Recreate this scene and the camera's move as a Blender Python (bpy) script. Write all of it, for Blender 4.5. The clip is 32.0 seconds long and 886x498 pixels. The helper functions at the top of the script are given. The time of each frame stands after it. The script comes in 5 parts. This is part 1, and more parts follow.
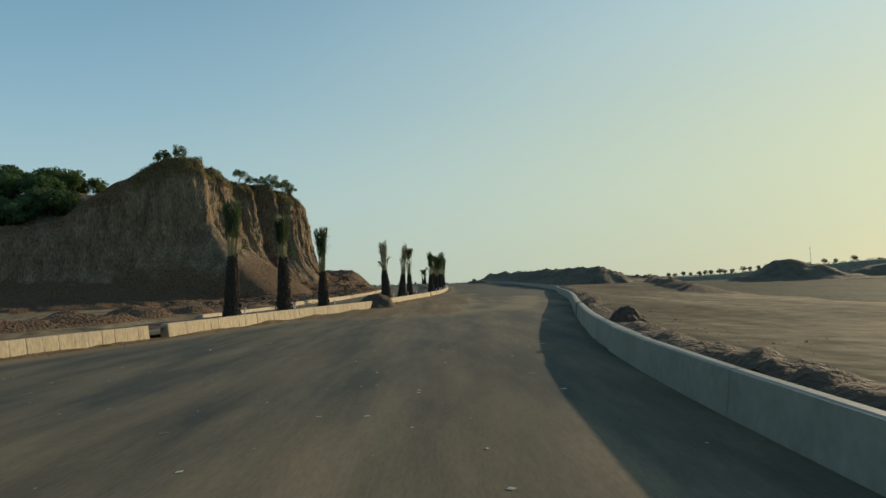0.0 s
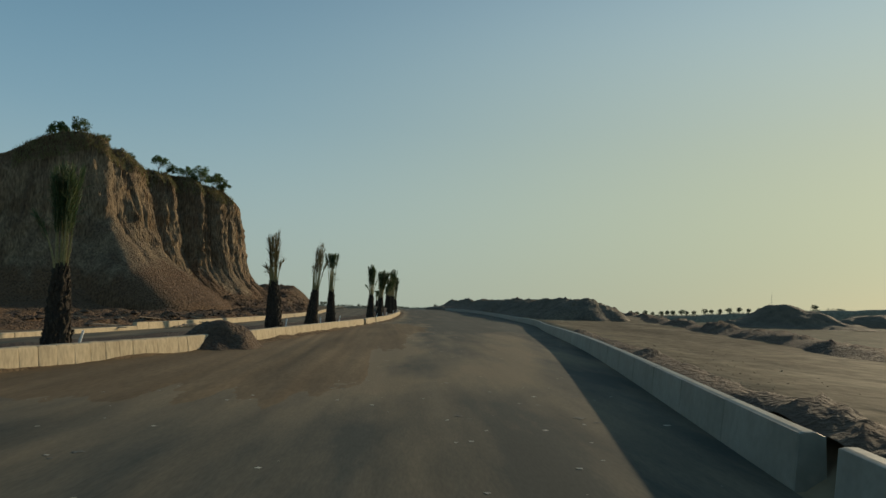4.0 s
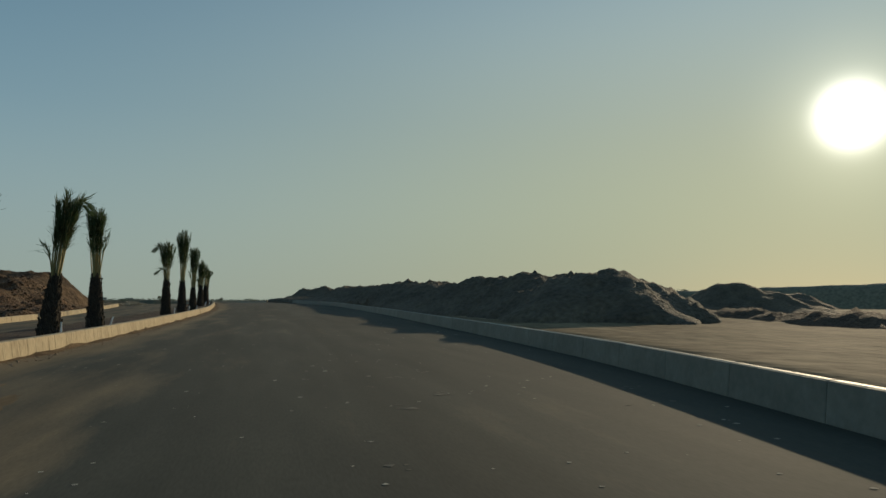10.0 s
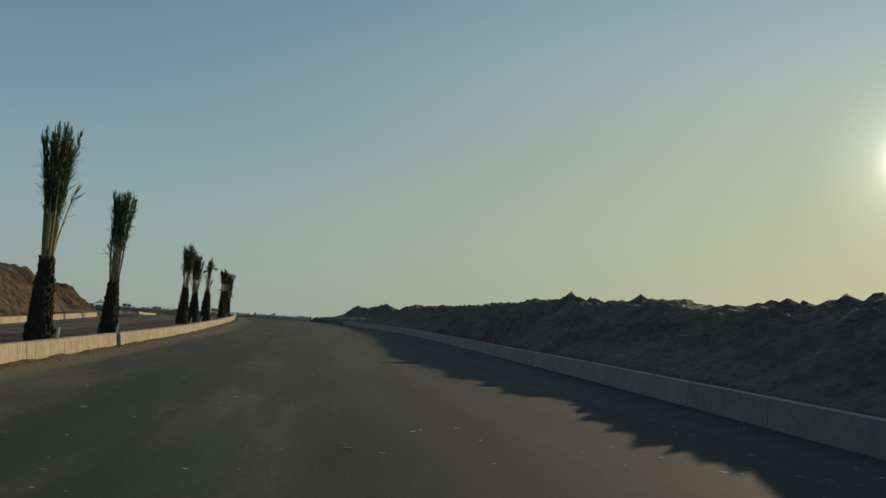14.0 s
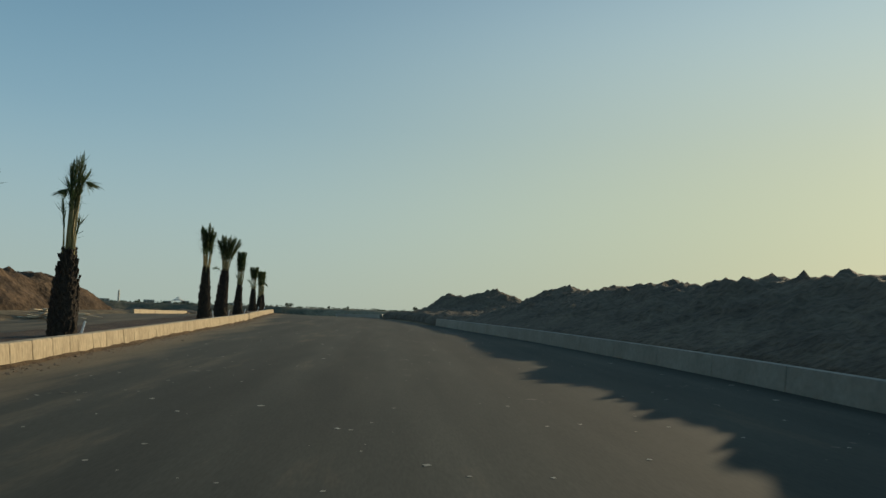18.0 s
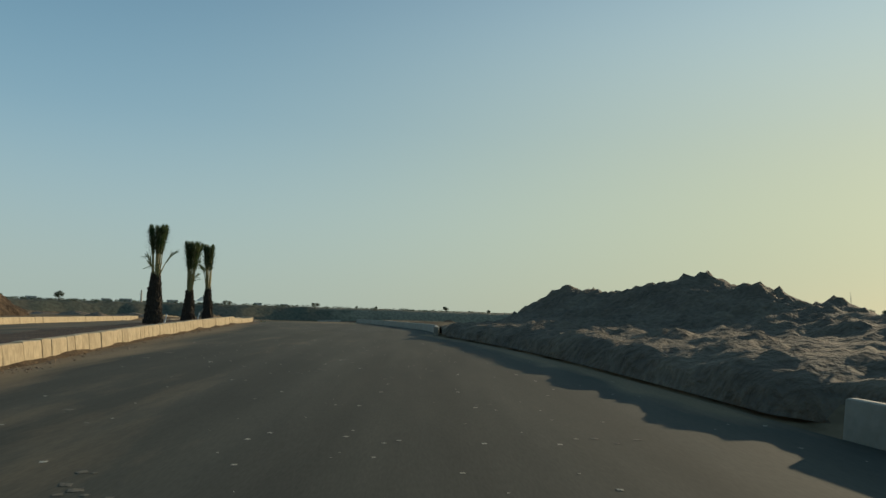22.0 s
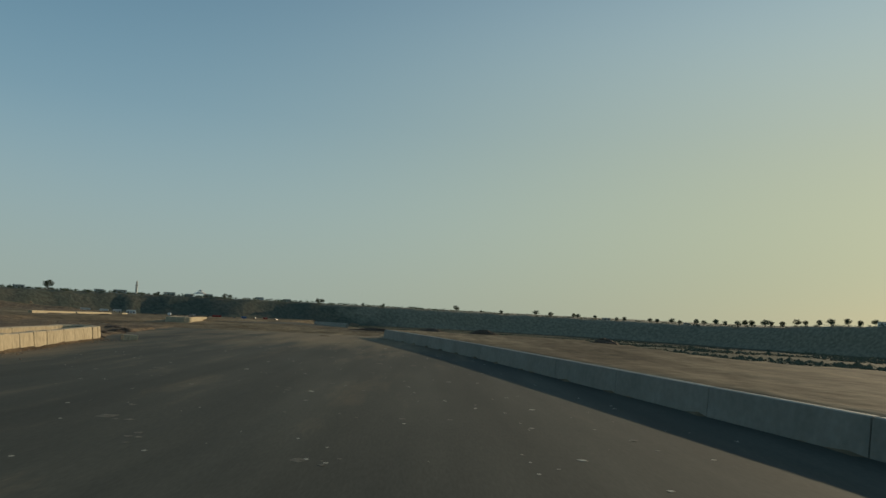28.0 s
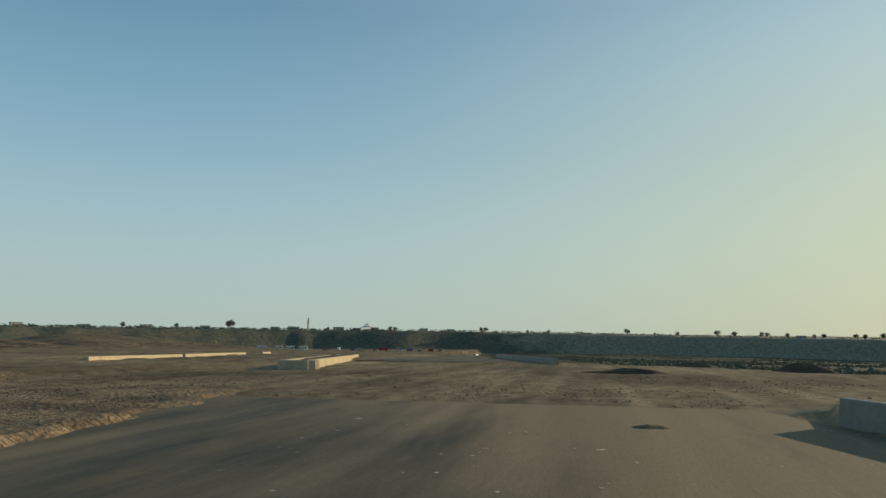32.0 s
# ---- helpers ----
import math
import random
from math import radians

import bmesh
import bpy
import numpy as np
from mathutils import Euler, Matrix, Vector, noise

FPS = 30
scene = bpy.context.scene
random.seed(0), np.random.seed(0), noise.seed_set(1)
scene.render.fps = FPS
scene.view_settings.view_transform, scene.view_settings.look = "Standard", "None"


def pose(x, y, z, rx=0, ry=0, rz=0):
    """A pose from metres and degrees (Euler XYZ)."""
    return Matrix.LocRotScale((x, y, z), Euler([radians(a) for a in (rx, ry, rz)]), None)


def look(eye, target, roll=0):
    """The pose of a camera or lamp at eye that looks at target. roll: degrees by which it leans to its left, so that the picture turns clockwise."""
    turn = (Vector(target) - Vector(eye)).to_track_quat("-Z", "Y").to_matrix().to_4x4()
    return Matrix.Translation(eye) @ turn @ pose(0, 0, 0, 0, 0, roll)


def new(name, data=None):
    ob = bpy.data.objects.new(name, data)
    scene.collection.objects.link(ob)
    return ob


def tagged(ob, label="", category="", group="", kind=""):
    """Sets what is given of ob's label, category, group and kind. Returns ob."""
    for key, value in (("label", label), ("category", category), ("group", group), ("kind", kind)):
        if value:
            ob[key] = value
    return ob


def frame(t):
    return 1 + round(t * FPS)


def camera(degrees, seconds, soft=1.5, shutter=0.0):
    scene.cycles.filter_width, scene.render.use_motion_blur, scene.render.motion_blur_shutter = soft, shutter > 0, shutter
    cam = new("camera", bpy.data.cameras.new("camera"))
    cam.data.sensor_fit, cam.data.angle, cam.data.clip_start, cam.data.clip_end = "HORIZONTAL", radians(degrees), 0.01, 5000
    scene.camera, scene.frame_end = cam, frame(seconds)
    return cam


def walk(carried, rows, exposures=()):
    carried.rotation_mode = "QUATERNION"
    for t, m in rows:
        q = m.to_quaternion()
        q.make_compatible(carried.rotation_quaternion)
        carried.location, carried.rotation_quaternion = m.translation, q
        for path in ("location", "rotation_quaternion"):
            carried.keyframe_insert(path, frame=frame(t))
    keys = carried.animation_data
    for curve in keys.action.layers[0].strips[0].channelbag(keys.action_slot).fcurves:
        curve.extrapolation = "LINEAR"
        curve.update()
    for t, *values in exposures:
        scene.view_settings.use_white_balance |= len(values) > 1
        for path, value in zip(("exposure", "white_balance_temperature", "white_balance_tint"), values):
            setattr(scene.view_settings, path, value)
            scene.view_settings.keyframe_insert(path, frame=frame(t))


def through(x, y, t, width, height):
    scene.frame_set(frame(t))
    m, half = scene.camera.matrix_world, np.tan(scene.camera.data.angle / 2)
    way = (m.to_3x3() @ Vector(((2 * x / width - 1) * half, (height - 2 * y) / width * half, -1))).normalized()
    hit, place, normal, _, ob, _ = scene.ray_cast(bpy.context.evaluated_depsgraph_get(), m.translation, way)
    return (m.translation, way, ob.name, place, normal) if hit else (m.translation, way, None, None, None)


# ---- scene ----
cam = camera(64.6, 32.0)
PATH = [
    (0, (0.00, -0.00, 1.368), (0.000, 9.989, 1.843), -2.29),
    (0.5, (0.08, 2.65, 1.347), (0.517, 12.635, 1.730), -2.52),
    (1, (0.15, 5.23, 1.340), (1.580, 15.124, 1.688), -1.89),
    (1.5, (0.35, 7.39, 1.350), (2.925, 17.041, 1.846), -1.60),
    (2, (0.54, 9.30, 1.361), (2.701, 19.041, 2.098), -1.75),
    (2.5, (0.79, 11.24, 1.374), (2.346, 21.065, 2.376), -0.49),
    (3, (1.05, 13.39, 1.385), (2.613, 23.216, 2.352), -0.25),
    (3.5, (1.23, 15.93, 1.394), (2.203, 25.843, 2.276), 0.91),
    (5.5, (2.14, 27.75, 1.430), (2.121, 37.722, 2.208), 1.09),
    (6, (2.42, 31.08, 1.439), (2.055, 41.038, 2.321), 1.25),
    (6.5, (2.71, 34.38, 1.453), (1.985, 44.304, 2.464), 1.08),
    (7, (3.07, 37.74, 1.463), (2.094, 47.629, 2.601), 0.90),
    (7.5, (3.37, 41.15, 1.466), (2.706, 51.066, 2.622), 1.10),
    (8, (3.65, 44.64, 1.460), (4.048, 54.572, 2.521), 1.27),
    (8.5, (3.90, 48.30, 1.446), (5.613, 58.106, 2.339), 0.52),
    (9, (4.14, 51.90, 1.430), (6.658, 61.550, 2.172), -0.26),
    (9.5, (4.47, 55.57, 1.423), (7.160, 65.179, 2.104), -0.55),
    (10, (4.74, 59.41, 1.416), (7.283, 69.060, 2.109), -0.32),
    (10.5, (4.91, 63.28, 1.409), (7.285, 72.962, 2.133), 0.07),
    (11, (5.16, 67.13, 1.406), (7.401, 76.843, 2.171), 0.35),
    (11.5, (5.42, 71.11, 1.411), (7.606, 80.837, 2.241), 0.72),
    (12, (5.63, 75.12, 1.425), (7.803, 84.837, 2.325), 1.41),
    (12.5, (5.83, 79.10, 1.445), (7.966, 88.818, 2.403), 2.43),
    (13, (6.01, 83.16, 1.463), (8.032, 92.907, 2.469), 3.10),
    (13.5, (6.26, 87.21, 1.479), (8.133, 96.977, 2.511), 2.92),
    (14, (6.45, 91.29, 1.492), (8.221, 101.071, 2.539), 2.85),
    (14.5, (6.54, 95.51, 1.508), (8.217, 105.307, 2.582), 2.28),
    (16.5, (6.72, 113.36, 1.602), (7.714, 123.265, 2.550), 2.41),
    (17, (6.69, 118.02, 1.623), (7.612, 127.940, 2.456), 2.01),
    (17.5, (6.65, 122.47, 1.648), (7.542, 132.398, 2.470), 1.67),
    (18, (6.77, 126.67, 1.678), (7.552, 136.600, 2.548), 1.53),
    (18.5, (6.97, 130.80, 1.711), (7.520, 140.735, 2.690), 1.68),
    (19, (7.11, 135.06, 1.753), (7.305, 145.002, 2.801), 1.98),
    (19.5, (7.00, 139.57, 1.795), (6.923, 149.511, 2.837), 2.35),
    (20, (6.71, 144.19, 1.837), (6.507, 154.140, 2.833), 2.42),
    (20.5, (6.39, 148.83, 1.882), (6.180, 158.783, 2.833), 2.37),
    (21, (6.01, 153.52, 1.929), (5.903, 163.473, 2.846), 2.12),
    (21.5, (5.47, 158.23, 1.980), (5.607, 168.192, 2.874), 1.69),
    (22, (5.15, 162.59, 2.015), (5.540, 172.545, 2.868), 1.39),
    (22.5, (4.78, 166.74, 2.033), (5.385, 176.682, 2.899), 1.15),
    (23, (4.48, 170.78, 2.044), (4.889, 180.729, 2.994), 0.90),
    (23.5, (4.21, 174.64, 2.057), (3.895, 184.573, 3.174), 1.23),
    (24, (3.83, 178.79, 2.073), (2.718, 188.655, 3.312), 2.18),
    (24.5, (3.40, 182.61, 2.086), (1.892, 192.426, 3.279), 2.86),
    (25, (2.98, 186.33, 2.083), (1.392, 196.151, 3.114), 2.99),
    (25.5, (2.59, 189.90, 2.076), (1.060, 199.745, 2.951), 3.01),
    (26, (2.17, 193.43, 2.056), (0.792, 203.303, 2.828), 3.06),
    (26.5, (1.75, 196.98, 2.023), (0.736, 206.899, 2.732), 3.35),
    (28.5, (-0.23, 211.00, 1.850), (0.207, 220.942, 2.806), 2.46),
    (29, (-0.83, 214.44, 1.810), (-0.873, 224.359, 3.069), 1.98),
    (29.5, (-1.62, 217.85, 1.770), (-2.573, 227.681, 3.305), 1.90),
    (30, (-2.40, 221.00, 1.732), (-3.905, 230.755, 3.352), 1.97),
    (30.5, (-3.11, 223.90, 1.703), (-4.793, 233.642, 3.241), 1.70),
    (31, (-3.92, 226.77, 1.676), (-5.665, 236.517, 3.067), 1.37),
    (31.5, (-4.67, 229.52, 1.651), (-6.483, 239.277, 2.893), 0.82),
    (32, (-5.44, 232.19, 1.627), (-7.369, 241.931, 2.784), 0.36),
]
EXPOSURES = [(0, 0.18), (1, 0.0), (1.5, -0.42), (2, -0.5), (3, -0.4), (3.5, -0.3), (5.5, 0.1), (6, 0.18), (7, 0.26), (8, 0.05), (9, -0.45), (11, -0.43), (14, -0.38), (17, -0.06), (19, -0.05), (21, 0.08),
             (23, -0.12), (24, 0.17), (25, 0.2), (26, 0.1), (28.5, -0.32), (29, -0.22), (30, -0.05), (31, 0.05), (32, 0.12)]
walk(cam, [(t, look(eye, target, roll)) for t, eye, target, roll in PATH], EXPOSURES)

# ---- world and sun ----
SUN_AZ, SUN_EL = radians(45.5), radians(12.6)
SUN_DIR = Vector((math.sin(SUN_AZ) * math.cos(SUN_EL), math.cos(SUN_AZ) * math.cos(SUN_EL), math.sin(SUN_EL)))


def make_world():
    world = bpy.data.worlds.new("sky")
    scene.world = world
    world.use_nodes = True
    nt = world.node_tree
    nt.nodes.clear()
    out = nt.nodes.new("ShaderNodeOutputWorld")
    bg = nt.nodes.new("ShaderNodeBackground")
    sky = nt.nodes.new("ShaderNodeTexSky")
    sky.sky_type = "NISHITA"
    sky.sun_disc = False
    sky.sun_elevation = SUN_EL
    sky.sun_rotation = SUN_AZ
    sky.altitude = 400
    sky.air_density = 1.0
    sky.dust_density = 1.0
    sky.ozone_density = 1.6
    bg.inputs["Strength"].default_value = 1.0
    def math_node(op, a, b=None, c=None):
        n = nt.nodes.new("ShaderNodeMath")
        n.operation = op
        for k, v in enumerate((a, b, c)):
            if v is None:
                continue
            if isinstance(v, (int, float)):
                n.inputs[k].default_value = v
            else:
                nt.links.new(v, n.inputs[k])
        return n.outputs[0]

    tex = nt.nodes.new("ShaderNodeTexCoord")
    sep = nt.nodes.new("ShaderNodeSeparateXYZ")
    nt.links.new(tex.outputs["Generated"], sep.inputs[0])
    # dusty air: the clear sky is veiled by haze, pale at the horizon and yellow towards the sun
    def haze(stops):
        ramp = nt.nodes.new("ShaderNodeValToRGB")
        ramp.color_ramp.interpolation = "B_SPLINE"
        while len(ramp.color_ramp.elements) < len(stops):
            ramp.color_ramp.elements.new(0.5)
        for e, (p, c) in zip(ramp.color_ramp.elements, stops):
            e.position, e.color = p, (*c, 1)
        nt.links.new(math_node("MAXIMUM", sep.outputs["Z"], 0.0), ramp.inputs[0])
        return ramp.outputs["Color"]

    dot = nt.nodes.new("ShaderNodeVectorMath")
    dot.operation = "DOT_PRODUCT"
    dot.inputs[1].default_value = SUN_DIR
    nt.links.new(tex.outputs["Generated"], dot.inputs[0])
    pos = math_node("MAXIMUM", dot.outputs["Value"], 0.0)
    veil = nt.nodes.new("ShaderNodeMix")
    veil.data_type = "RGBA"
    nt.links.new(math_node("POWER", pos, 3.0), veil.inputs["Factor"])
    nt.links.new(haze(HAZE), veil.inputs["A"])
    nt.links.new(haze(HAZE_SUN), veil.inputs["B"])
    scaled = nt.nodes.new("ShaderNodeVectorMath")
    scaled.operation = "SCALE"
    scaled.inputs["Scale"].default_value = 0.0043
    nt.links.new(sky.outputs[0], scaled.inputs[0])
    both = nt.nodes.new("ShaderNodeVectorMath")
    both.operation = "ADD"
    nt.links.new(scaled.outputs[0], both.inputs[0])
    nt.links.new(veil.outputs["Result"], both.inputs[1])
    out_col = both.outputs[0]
    for power, gain, tint in AUREOLE:
        glow = nt.nodes.new("ShaderNodeVectorMath")
        glow.operation = "SCALE"
        glow.inputs[0].default_value = tint
        nt.links.new(math_node("MULTIPLY", math_node("POWER", pos, power), gain), glow.inputs["Scale"])
        add = nt.nodes.new("ShaderNodeVectorMath")
        add.operation = "ADD"
        nt.links.new(out_col, add.inputs[0])
        nt.links.new(glow.outputs[0], add.inputs[1])
        out_col = add.outputs[0]
    nt.links.new(out_col, bg.inputs["Color"])
    nt.links.new(bg.outputs[0], out.inputs["Surface"])


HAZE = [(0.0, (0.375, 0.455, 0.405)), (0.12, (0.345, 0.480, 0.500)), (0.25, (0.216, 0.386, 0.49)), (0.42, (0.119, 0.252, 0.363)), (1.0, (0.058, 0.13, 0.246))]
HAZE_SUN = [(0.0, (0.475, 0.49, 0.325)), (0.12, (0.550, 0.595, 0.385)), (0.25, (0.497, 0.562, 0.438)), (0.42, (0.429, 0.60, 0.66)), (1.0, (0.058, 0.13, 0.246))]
AUREOLE = [(350, 0.38, (1.0, 0.97, 0.70)), (2500, 6.0, (1.0, 0.97, 0.85))]
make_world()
lamp = bpy.data.lights.new("sun", "SUN")
lamp.energy, lamp.angle, lamp.color = 3.8, radians(0.6), (1.0, 0.80, 0.52)
sun = new("sun", lamp)
sun.matrix_world = look(SUN_DIR * 100, (0, 0, 0))


# ---- materials ----
def material(name, base, second=None, rough=0.9, scale=1.0, bump=0.3, detail=6.0, mix=(0.35, 0.65), fine=None, fine_scale=14.0,
             spec=0.25, bump_dist=0.05, rand=0.0, metal=0.0, through=0.0, stretch=(1, 1, 1), attr=None, attr_base=None, streak=0.0):
    m = bpy.data.materials.new(name)
    m.use_nodes = True
    nt = m.node_tree
    nodes, links = nt.nodes, nt.links
    b = nodes["Principled BSDF"]
    b.inputs["Roughness"].default_value = rough
    b.inputs["Metallic"].default_value = metal
    b.inputs["Specular IOR Level"].default_value = spec
    tc = nodes.new("ShaderNodeNewGeometry")
    mp = nodes.new("ShaderNodeMapping")
    mp.inputs["Scale"].default_value = stretch
    links.new(tc.outputs["Position"], mp.inputs[0])
    n1 = nodes.new("ShaderNodeTexNoise")
    n1.inputs["Scale"].default_value = scale
    n1.inputs["Detail"].default_value = detail
    n1.inputs["Roughness"].default_value = 0.62
    links.new(mp.outputs[0], n1.inputs["Vector"])
    ramp = nodes.new("ShaderNodeMapRange")
    ramp.inputs["From Min"].default_value, ramp.inputs["From Max"].default_value = mix
    links.new(n1.outputs["Fac"], ramp.inputs["Value"])
    mx = nodes.new("ShaderNodeMix")
    mx.data_type = "RGBA"
    mx.inputs["A"].default_value = (*base, 1)
    mx.inputs["B"].default_value = (*(second or [c * 0.75 for c in base]), 1)
    links.new(ramp.outputs["Result"], mx.inputs["Factor"])
    col = mx.outputs["Result"]
    n2 = nodes.new("ShaderNodeTexNoise")
    n2.inputs["Scale"].default_value = fine_scale
    n2.inputs["Detail"].default_value = 4
    links.new(mp.outputs[0], n2.inputs["Vector"])
    if attr:
        at = nodes.new("ShaderNodeAttribute")
        at.attribute_name = attr
        # ragged edge: the attribute is broken up by both noises
        ad = nodes.new("ShaderNodeMath")
        ad.operation = "MULTIPLY_ADD"
        ad.inputs[1].default_value = 1.0
        links.new(at.outputs["Fac"], ad.inputs[0])
        sh = nodes.new("ShaderNodeMath")
        sh.operation = "MULTIPLY_ADD"
        sh.inputs[1].default_value = 1.5
        sh.inputs[2].default_value = -0.75
        links.new(n1.outputs["Fac"], sh.inputs[0])
        links.new(sh.outputs[0], ad.inputs[2])
        r2 = nodes.new("ShaderNodeMapRange")
        r2.inputs["From Min"].default_value, r2.inputs["From Max"].default_value = 0.22, 0.8
        links.new(ad.outputs[0], r2.inputs["Value"])
        m4 = nodes.new("ShaderNodeMix")
        m4.data_type = "RGBA"
        links.new(r2.outputs["Result"], m4.inputs["Factor"])
        links.new(col, m4.inputs["A"])
        m4.inputs["B"].default_value = (*attr_base, 1)
        col = m4.outputs["Result"]
    m2 = nodes.new("ShaderNodeMix")
    m2.data_type = "RGBA"
    m2.blend_type = "MULTIPLY"
    m2.inputs["Factor"].default_value = 1.0
    r3 = nodes.new("ShaderNodeMapRange")
    r3.inputs["From Min"].default_value, r3.inputs["From Max"].default_value = 0.3, 0.7
    lo = 0.72 if fine is None else fine
    r3.inputs["To Min"].default_value, r3.inputs["To Max"].default_value = lo, 2 - lo
    links.new(n2.outputs["Fac"], r3.inputs["Value"])
    links.new(col, m2.inputs["A"])
    links.new(r3.outputs["Result"], m2.inputs["B"])
    col = m2.outputs["Result"]
    if streak:
        # wheel tracks: noise drawn out along the way of travel
        ms2 = nodes.new("ShaderNodeMapping")
        ms2.inputs["Scale"].default_value = (1.0, 0.03, 1.0)
        ms2.inputs["Rotation"].default_value = (0, 0, -0.06)
        links.new(tc.outputs["Position"], ms2.inputs[0])
        n3 = nodes.new("ShaderNodeTexNoise")
        n3.inputs["Scale"].default_value = 1.1
        n3.inputs["Detail"].default_value = 5
        links.new(ms2.outputs[0], n3.inputs["Vector"])
        r5 = nodes.new("ShaderNodeMapRange")
        r5.inputs["From Min"].default_value, r5.inputs["From Max"].default_value = 0.33, 0.67
        r5.inputs["To Min"].default_value, r5.inputs["To Max"].default_value = 1 - streak * 0.5, 1 + streak * 0.5
        links.new(n3.outputs["Fac"], r5.inputs["Value"])
        m5 = nodes.new("ShaderNodeMix")
        m5.data_type = "RGBA"
        m5.blend_type = "MULTIPLY"
        m5.inputs["Factor"].default_value = 1.0
        links.new(col, m5.inputs["A"])
        links.new(r5.outputs["Result"], m5.inputs["B"])
        col = m5.outputs["Result"]
    if rand:
        oi = nodes.new("ShaderNodeObjectInfo")
        r4 = nodes.new("ShaderNodeMapRange")
        r4.inputs["To Min"].default_value, r4.inputs["To Max"].default_value = 1 - rand, 1 + rand
        links.new(oi.outputs["Random"], r4.inputs["Value"])
        m3 = nodes.new("ShaderNodeMix")
        m3.data_type = "RGBA"
        m3.blend_type = "MULTIPLY"
        m3.inputs["Factor"].default_value = 1.0
        links.new(col, m3.inputs["A"])
        links.new(r4.outputs["Result"], m3.inputs["B"])
        col = m3.outputs["Result"]
    links.new(col, b.inputs["Base Color"])
    if bump:
        ad = nodes.new("ShaderNodeMath")
        ad.operation = "ADD"
        links.new(n1.outputs["Fac"], ad.inputs[0])
        links.new(n2.outputs["Fac"], ad.inputs[1])
        bp = nodes.new("ShaderNodeBump")
        bp.inputs["Strength"].default_value = bump
        bp.inputs["Distance"].default_value = bump_dist
        links.new(ad.outputs[0], bp.inputs["Height"])
        links.new(bp.outputs[0], b.inputs["Normal"])
    if through:
        tr = nodes.new("ShaderNodeBsdfTranslucent")
        links.new(col, tr.inputs["Color"])
        ms = nodes.new("ShaderNodeMixShader")
        ms.inputs[0].default_value = through
        links.new(b.outputs[0], ms.inputs[1])
        links.new(tr.outputs[0], ms.inputs[2])
        links.new(ms.outputs[0], nodes["Material Output"].inputs["Surface"])
    return m


SAND = (0.25, 0.19, 0.113)
M_GROUND = material("sandy_ground", SAND, (0.115, 0.087, 0.055), scale=0.10, fine_scale=2.2, fine=0.66, bump=0.45, bump_dist=0.12, detail=9.0, mix=(0.40, 0.64), stretch=(1.0, 0.6, 1.0), streak=0.55, spec=0.03, attr="native", attr_base=(0.078, 0.078, 0.053))
M_ASPHALT = material("dusty_asphalt", (0.054, 0.055, 0.043), (0.078, 0.076, 0.057), rough=0.9, scale=0.9, fine_scale=45.0, fine=0.88, detail=8.0,
                     bump=0.1, bump_dist=0.008, attr="dust", attr_base=(0.205, 0.153, 0.090), spec=0.15, stretch=(1.0, 0.16, 1.0), streak=0.28)
M_DIRT = material("trodden_dirt", (0.255, 0.18, 0.105), (0.135, 0.098, 0.062), rough=0.95, scale=0.8, fine_scale=9.0, fine=0.6, bump=0.9, bump_dist=0.1, mix=(0.4, 0.6), spec=0.1)
M_GRASSY = material("dry_grass_slope", (0.17, 0.145, 0.08), (0.11, 0.105, 0.06), rough=0.95, scale=0.06, fine_scale=1.2, fine=0.6, bump=0.6, bump_dist=0.3, spec=0.1)
M_DRIFT = material("blown_sand", (0.18, 0.124, 0.072), (0.085, 0.058, 0.035), rough=0.95, scale=1.6, fine_scale=18.0, fine=0.65, bump=0.8, bump_dist=0.06, spec=0.1)
M_KERB = material("cast_concrete_kerb", (0.46, 0.375, 0.245), (0.31, 0.245, 0.155), rough=0.9, scale=2.2, fine_scale=18.0, fine=0.8, bump=0.2, bump_dist=0.01, rand=0.04, stretch=(1, 1, 0.3), mix=(0.45, 0.85))
M_BARRIER = material("grey_concrete", (0.26, 0.25, 0.20), (0.20, 0.193, 0.152), rough=0.62, spec=0.4, scale=1.2, fine_scale=9.0, fine=0.9, bump=0.3, bump_dist=0.012, rand=0.08)
M_HILL = material("hill_clay", (0.135, 0.091, 0.055), (0.062, 0.044, 0.029), scale=0.32, fine_scale=2.6, fine=0.6, bump=0.8, bump_dist=0.35, mix=(0.42, 0.58), spec=0.08)
M_SOIL = material("median_soil", (0.112, 0.074, 0.045), (0.068, 0.045, 0.029), scale=0.9, fine_scale=9.0, bump=0.9, bump_dist=0.1)
M_HEAP = material("sandy_heap", (0.26, 0.19, 0.125), (0.19, 0.14, 0.095), scale=1.1, fine_scale=10.0, bump=0.9, bump_dist=0.1)
M_BERM = material("berm_earth", (0.155, 0.124, 0.083), (0.098, 0.079, 0.055), scale=0.6, fine_scale=5.0, bump=0.9, bump_dist=0.2)
M_CLIFF = material("clay_cliff", (0.235, 0.172, 0.102), (0.125, 0.086, 0.052), scale=0.7, fine_scale=5.5, fine=0.5, bump=1.0, bump_dist=0.4,
                   stretch=(1, 1, 0.22), attr="rubble", attr_base=(0.135, 0.08, 0.042))
M_GRASS = material("dry_grass", (0.16, 0.15, 0.06), (0.24, 0.2, 0.1), scale=1.5, fine_scale=20, bump=0.4, through=0.3)
M_LEAF = material("shrub_leaves", (0.075, 0.125, 0.04), (0.11, 0.155, 0.055), scale=0.8, fine_scale=9.0, bump=0, rough=0.6, through=0.35, rand=0.15)
